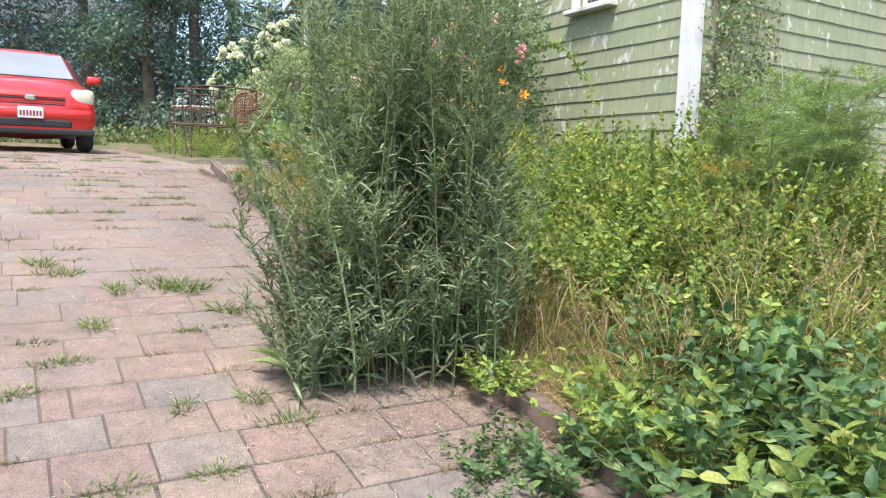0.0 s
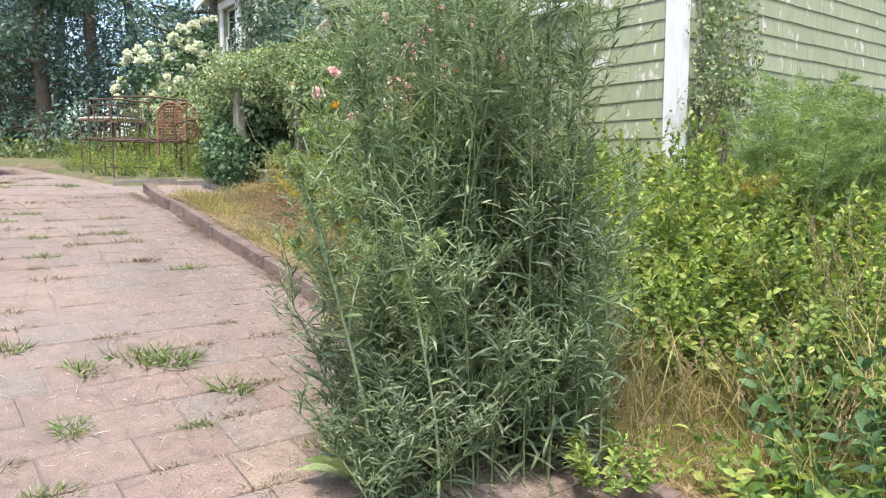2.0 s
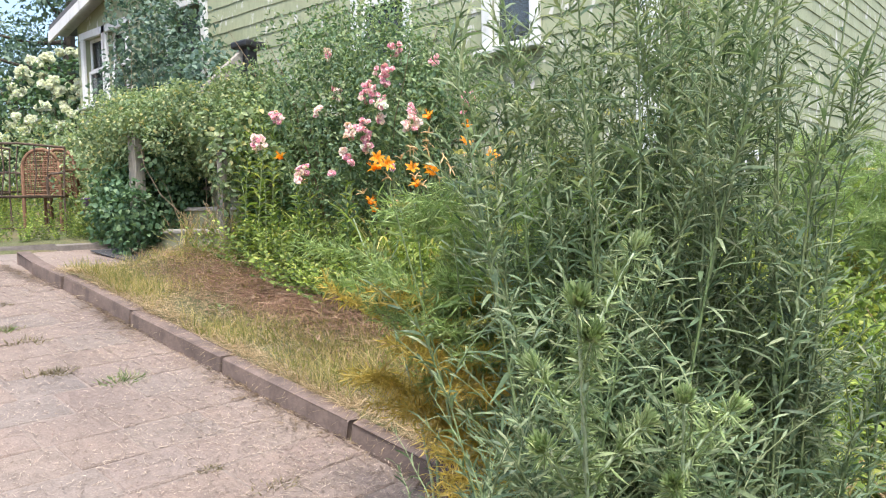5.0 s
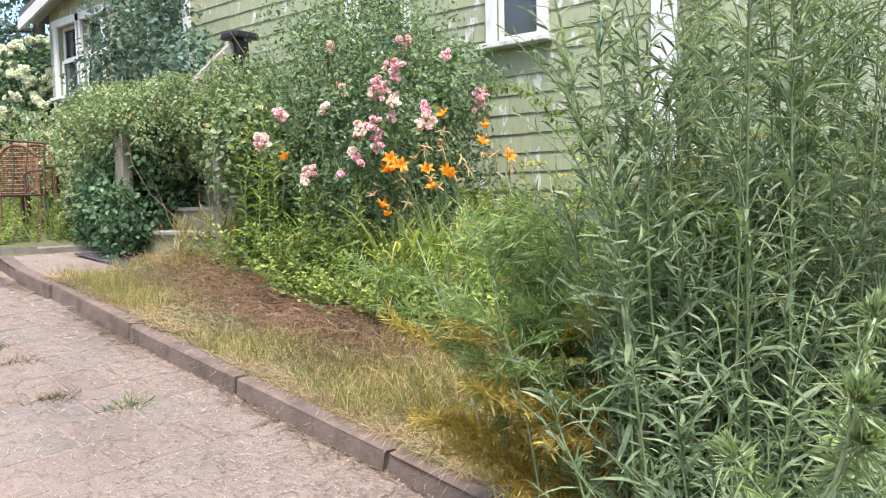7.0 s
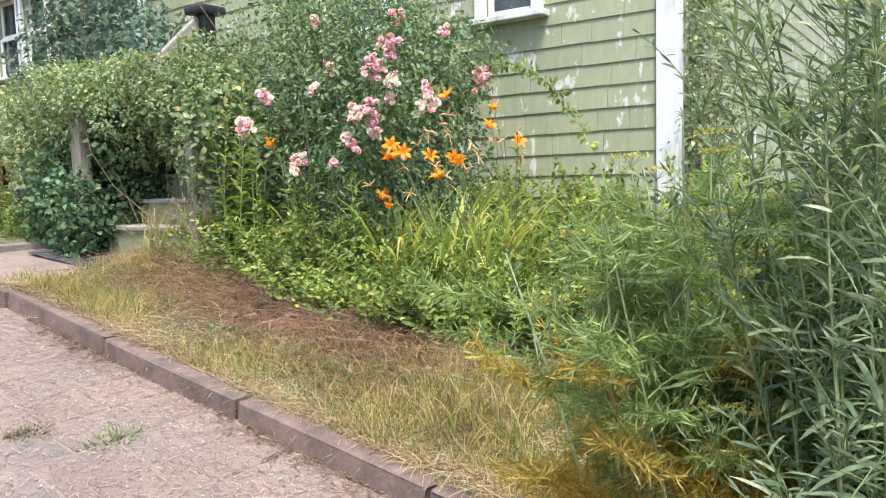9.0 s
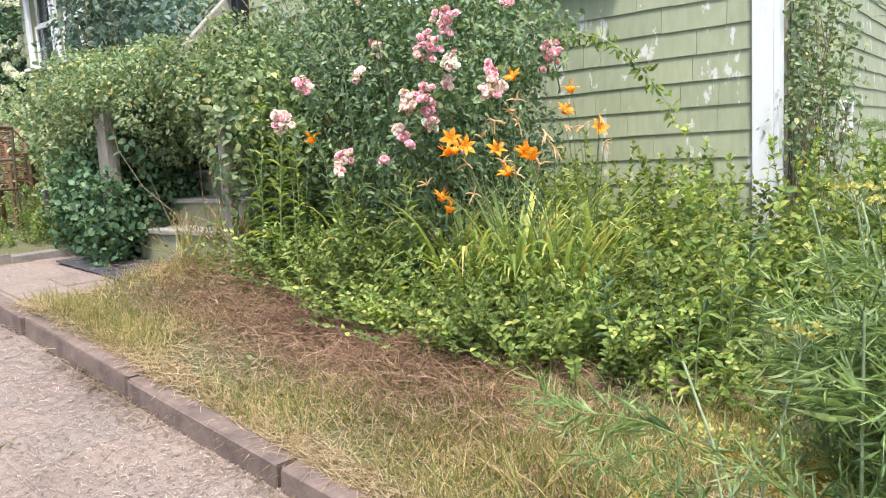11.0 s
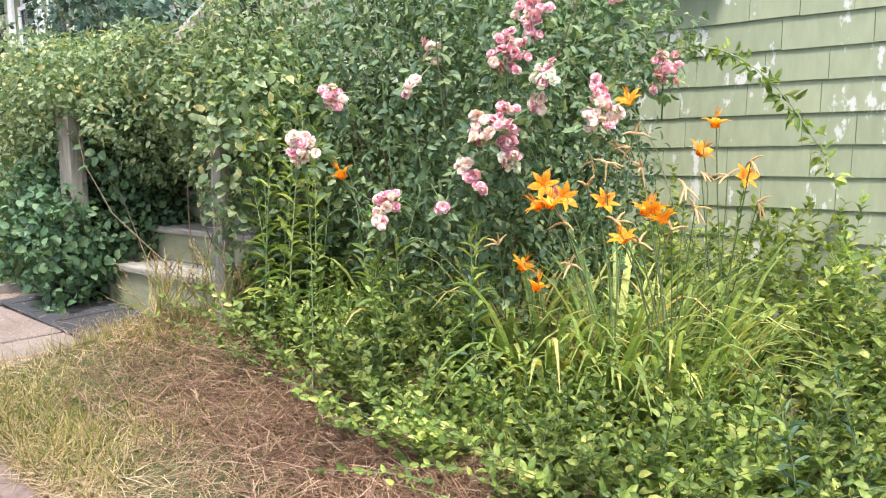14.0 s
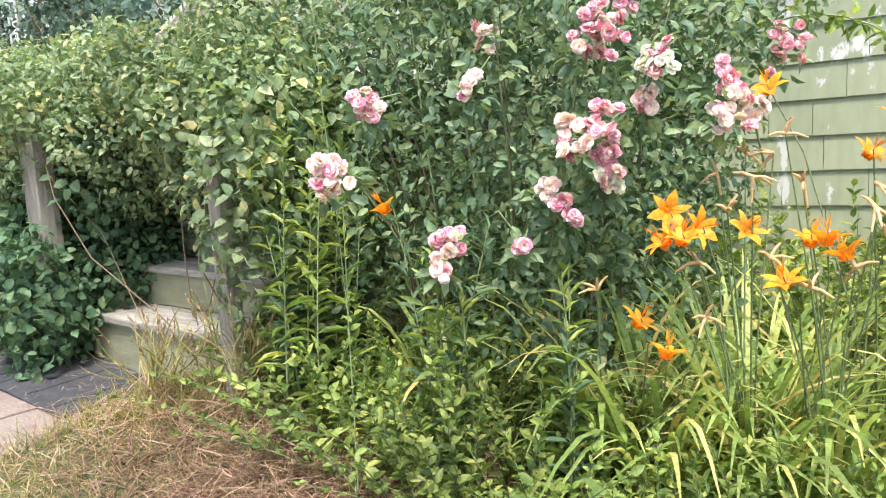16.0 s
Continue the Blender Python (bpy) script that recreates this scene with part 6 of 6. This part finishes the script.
# ---- distance: trees, hedge, houses ----
def tree(seed, x, y, h, rad, mat, label, trunk=0.2, n=2600, low=0.12):
    pl = Plant(seed)
    r = pl.r
    line = stem_line((0, 0, -0.2), h * 0.85, r.normal(size=2) * 0.5, r, 8, 0.05)
    V, F = tubes([line], [(trunk, trunk * 0.25)], 9)
    pl.bits.append(("trunk", M_BARK, V, F, "dark trunk"))
    cl = []
    for i in range(16):
        t = r.uniform(low, 0.95)
        p, T = along(line, np.array([t]))
        a = r.uniform(0, 6.28)
        L = rad * (1.1 - 0.7 * t) * r.uniform(0.5, 1.0)
        e = p[0] + np.array([math.cos(a) * L, math.sin(a) * L, L * r.uniform(-0.1, 0.45)])
        pl.tube(M_BARK, np.array([p[0], (p[0] + e) / 2 + np.array([0, 0, -0.1]), e]), (trunk * 0.3, 0.02), 5)
        s = rad * r.uniform(0.32, 0.52)
        cl.append((tuple(e), (s, s, s * 0.7)))
        cl.append((tuple((p[0] + e) / 2), (s * 0.8, s * 0.8, s * 0.6)))
    shell(pl, cl, int(n * 2.6), 0.14, 0.07, mat, DIAMOND, inner=0.15)
    return pl.make("tree", (x, y, float(ground(x, y))), label, "tree", "trees behind the driveway", {M_BARK: "branchwood", mat: "crown"})


_dk, _md = "dark dense tree behind the driveway", "green leafy tree behind the garden"
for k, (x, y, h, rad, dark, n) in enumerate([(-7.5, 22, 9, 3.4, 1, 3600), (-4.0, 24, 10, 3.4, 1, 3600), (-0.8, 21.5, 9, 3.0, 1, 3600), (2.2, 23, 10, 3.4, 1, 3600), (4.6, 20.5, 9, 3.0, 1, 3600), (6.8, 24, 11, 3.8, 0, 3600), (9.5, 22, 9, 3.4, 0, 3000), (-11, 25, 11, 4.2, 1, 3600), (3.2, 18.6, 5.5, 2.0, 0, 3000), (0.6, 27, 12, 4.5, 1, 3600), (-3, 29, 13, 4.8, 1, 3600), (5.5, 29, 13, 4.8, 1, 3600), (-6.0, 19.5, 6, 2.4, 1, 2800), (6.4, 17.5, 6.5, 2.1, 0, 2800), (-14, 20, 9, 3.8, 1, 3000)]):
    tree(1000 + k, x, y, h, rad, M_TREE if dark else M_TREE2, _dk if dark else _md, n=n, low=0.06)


def hedge(seed, x0, x1, y, h, mat, label, n):
    pl = Plant(seed)
    r = pl.r
    k = int((x1 - x0) / 0.9)
    blobs = [((x0 + (i + 0.5) * 0.9 - (x0 + x1) / 2, r.normal() * 0.3, h * r.uniform(0.3, 0.55)), (0.75, 0.6, h * r.uniform(0.4, 0.62))) for i in range(k)]
    shell(pl, blobs, int(n * 1.5), 0.10, 0.06, mat, DIAMOND, inner=0.3)
    for i in range(k * 2):
        b = np.array([blobs[i % k][0][0] + r.normal() * 0.2, r.normal() * 0.2, -0.1])
        pl.tube(M_TWIG, stem_line(b, h * 0.8, r.normal(size=2) * 0.3, r), (0.015, 0.005), 4)
    pl.make("hedge", ((x0 + x1) / 2, y, float(ground(0, y))), label, "hedge", kind="stuff")


hedge(1100, -9, 5.0, 17.4, 0.55, M_VINE, "low green ground cover on the bank behind the driveway", 6000)
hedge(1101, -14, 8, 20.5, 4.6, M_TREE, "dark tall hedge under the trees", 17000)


def far_house(x, y, w, d, h, color, label):
    z = float(ground(x, y))
    b = empty("far_house", x, y, z - 0.2, label, "house")
    m = plain("far_wall", color, 0.9, var=0.15, scale=2)
    part("wall", box_bm(w, d, h, 0.02, (0, 0, h / 2)), m, b)
    bm = bmesh.new()
    vs = [bm.verts.new(p) for p in ((-w / 2 - 0.4, -d / 2 - 0.4, h), (w / 2 + 0.4, -d / 2 - 0.4, h), (w / 2 + 0.4, d / 2 + 0.4, h), (-w / 2 - 0.4, d / 2 + 0.4, h), (-w / 2 - 0.4, 0, h + d * 0.35), (w / 2 + 0.4, 0, h + d * 0.35))]
    for f in ((0, 1, 5, 4), (2, 3, 4, 5), (1, 2, 5), (3, 0, 4), (3, 2, 1, 0)):
        bm.faces.new([vs[i] for i in f])
    part("roof", bm, M_ROOF, b, "dark roof")
    for k in range(4):
        wn = part("window", box_bm(1.0, 0.08, 1.3, 0.01, (-w / 2 + w * (k + 0.5) / 4, -d / 2 - 0.03, h * 0.62)), M_WHITE, b, "white framed window")
        part("pane", box_bm(0.84, 0.03, 1.12, 0, (-w / 2 + w * (k + 0.5) / 4, -d / 2 - 0.07, h * 0.62)), M_GLASS, wn)
    # porch with a pale balustrade
    part("porch_roof", box_bm(w * 0.8, 1.6, 0.16, 0.02, (0, -d / 2 - 0.8, h * 0.45)), M_ROOF, b)
    for k in range(5):
        part("porch_post", box_bm(0.12, 0.12, h * 0.45, 0.01, (-w * 0.38 + w * 0.19 * k, -d / 2 - 1.5, h * 0.22)), M_WHITE, b)
    part("rail", box_bm(w * 0.76, 0.06, 0.08, 0.01, (0, -d / 2 - 1.5, 0.95)), M_WHITE, b, "pale balustrade rail")
    return b


far_house(-6.0, 33, 9, 6, 5.5, (0.06, 0.06, 0.065), "dark grey house half hidden behind trees")
far_house(3.2, 36, 6, 5, 4.2, (0.42, 0.36, 0.26), "tan house glimpsed between the trees")

# ---- pieces: pavers and shingles, last ----
PAVER_MESH = {}


def paver_mesh(w, d):
    key = (round(w, 3), round(d, 3))
    if key not in PAVER_MESH:
        h, c = 0.06, 0.006
        a, b = w / 2, d / 2
        V = [(sx * a, sy * b, -h) for sx, sy in ((-1, -1), (1, -1), (1, 1), (-1, 1))] + [(sx * a, sy * b, -c) for sx, sy in ((-1, -1), (1, -1), (1, 1), (-1, 1))] + [(sx * (a - c), sy * (b - c), 0) for sx, sy in ((-1, -1), (1, -1), (1, 1), (-1, 1))]
        F = [(8, 9, 10, 11)] + [(i, (i + 1) % 4, 4 + (i + 1) % 4, 4 + i) for i in range(4)] + [(4 + i, 4 + (i + 1) % 4, 8 + (i + 1) % 4, 8 + i) for i in range(4)]
        me = bpy.data.meshes.new("paver")
        me.from_pydata(V, [], F)
        me.materials.append(M_PAVER)
        PAVER_MESH[key] = me
    return PAVER_MESH[key]


def lay_pavers(name, x0, x1, y0, y1, label, near=None, seed=1):
    """Courses across the way, 0.25 m deep, of mixed lengths."""
    r = random.Random(seed)
    root = empty(name, 0, 0, 0, label, "paving", kind="structure")
    rest_v, rest_f = [], []
    count = 0
    y = y0
    while y < y1:
        d = 0.25
        x = x0 - r.uniform(0, 0.3)
        while x < x1:
            w = r.choice([0.31, 0.31, 0.31, 0.31, 0.37, 0.25, 0.31, 0.105])
            if x + w > x1:
                w = max(0.06, round(x1 - x, 2))
            cx, cy = x + w / 2, y + d / 2
            zc = drive_z(cy) + r.uniform(-0.004, 0.004)
            slope = math.degrees(math.atan2(drive_z(cy + 0.1) - drive_z(cy - 0.1), 0.2))
            mt = pose(cx, cy, zc, slope + r.uniform(-0.6, 0.6), r.uniform(-0.6, 0.6), r.uniform(-0.5, 0.5))
            me = paver_mesh(w - 0.006, d - 0.006)
            if near and near[0] < cx < near[1] and near[2] < cy < near[3] and count < 300:
                ob = new("paver", me)
                ob.parent = root
                ob.matrix_basis = mt
                count += 1
            else:
                o = len(rest_v)
                rest_v += [tuple(mt @ v.co) for v in me.vertices]
                rest_f += [tuple(i + o for i in p.vertices) for p in me.polygons]
            x += w
        y += d
    if rest_v:
        me = bpy.data.meshes.new("pavers_beyond")
        me.from_pydata(rest_v, [], rest_f)
        me.materials.append(M_PAVER)
        ob = new("pavers_beyond", me)
        ob.parent = root
        tagged(ob, kind="stuff")


lay_pavers("driveway", -3.5, 2.10, -2.98, 16.2, "sloping driveway of large pinkish concrete pavers", (-1.2, 2.12, 1.2, 7.2), 4)
lay_pavers("path", 2.30, 3.40, 7.27, 8.62, "short paved path from the driveway to the steps", (2.2, 3.5, 7.2, 8.7), 9)
tagged(part("joint_bed", box_bm(5.58, 0.1, 0.1, 0, (0, 0, -50)), M_JOINT), "dark grit under the pavers", "ground", kind="structure")
_jb = bpy.data.objects["joint_bed"]
_bm = bmesh.new()
for _x0, _x1, _y0, _y1 in ((-3.5, 2.11, -2.98, 7.0), (-3.5, 2.11, 7.0, 8.5), (-3.5, 2.11, 8.5, 15.0), (-3.5, 2.11, 15.0, 16.2), (2.11, 3.42, 7.3, 8.6)):
    _q = [_bm.verts.new((x, y, drive_z(y) - 0.0052)) for x, y in ((_x0, _y0), (_x1, _y0), (_x1, _y1), (_x0, _y1))]
    _bm.faces.new(_q)
_bm.to_mesh(_jb.data), _bm.free()

SHINGLE_MESH = {}


def shingle_mesh(w, along_y):
    key = (round(w, 2), along_y)
    if key not in SHINGLE_MESH:
        a, h, t0, t1 = w / 2 - 0.0015, ROW + 0.02, 0.016, 0.003
        # thick at the lower edge, thin at the top
        pts = [(-a, 0, t0), (a, 0, t0), (a, h, t1), (-a, h, t1), (-a, 0, -0.002), (a, 0, -0.002), (a, h, -0.002), (-a, h, -0.002)]
        V = [(-o, u, z) for u, z, o in pts] if along_y else [(u, -o, z) for u, z, o in pts]
        F = [(0, 1, 2, 3), (4, 5, 1, 0), (5, 6, 2, 1), (7, 4, 0, 3), (6, 7, 3, 2)]
        if along_y:
            F = [f[::-1] for f in F]
        me = bpy.data.meshes.new("shingle")
        me.from_pydata(V, [], F)
        me.materials.append(M_SHINGLE)
        SHINGLE_MESH[key] = me
    return SHINGLE_MESH[key]


def shingle_wall(root, along_y, u0, u1, z0, z1, holes, near, seed, top=None):
    r = random.Random(seed)
    rest_v, rest_f, count = [], [], 0
    z = z0
    while z < z1:
        u = u0 - r.uniform(0, 0.2)
        while u < u1:
            w = r.choice([0.14, 0.2, 0.26, 0.32, 0.38, 0.44])
            a, b = max(u, u0), min(u + w, u1)
            u += w
            if b - a < 0.03:
                continue
            segs = [(a, b)]
            for h in holes:
                if z + ROW > h[2] - 0.05 and z < h[3] + 0.1:
                    nxt = []
                    for p, q in segs:
                        if q <= h[0] - 0.02 or p >= h[1] + 0.02:
                            nxt.append((p, q))
                        else:
                            if p < h[0] - 0.05:
                                nxt.append((p, h[0] - 0.03))
                            if q > h[1] + 0.05:
                                nxt.append((h[1] + 0.03, q))
                    segs = nxt
            for p, q in segs:
                c, ww = (p + q) / 2, q - p
                if top and z + ROW > top(c):
                    continue
                me = shingle_mesh(ww, along_y)
                dz = r.uniform(-0.004, 0.004)
                loc = Vector((WX - 0.002, c, z + dz)) if along_y else Vector((c, WY - 0.002, z + dz))
                if near[0] < c < near[1] and near[2] < z < near[3] and count < 290:
                    ob = new("shingle", me)
                    ob.parent = root
                    ob.matrix_basis = Matrix.Translation(loc)
                    count += 1
                else:
                    o = len(rest_v)
                    rest_v += [tuple(v.co + loc) for v in me.vertices]
                    rest_f += [tuple(i + o for i in f.vertices) for f in me.polygons]
        z += ROW
    me = bpy.data.meshes.new("shingles_beyond")
    me.from_pydata(rest_v, [], rest_f)
    me.materials.append(M_SHINGLE)
    ob = new("shingles_beyond", me)
    ob.parent = root
    tagged(ob, kind="stuff")


shingle_wall(wall_west, True, WY + 0.11, 14.93, 0.96, 6.5, HOLES_A, (4.6, 8.6, 1.5, 3.7), 21, top_a)
shingle_wall(wall_south, False, WX + 0.085, 15.0, 0.96, 6.5, HOLES_B, (5.7, 9.5, 1.5, 3.7), 22)
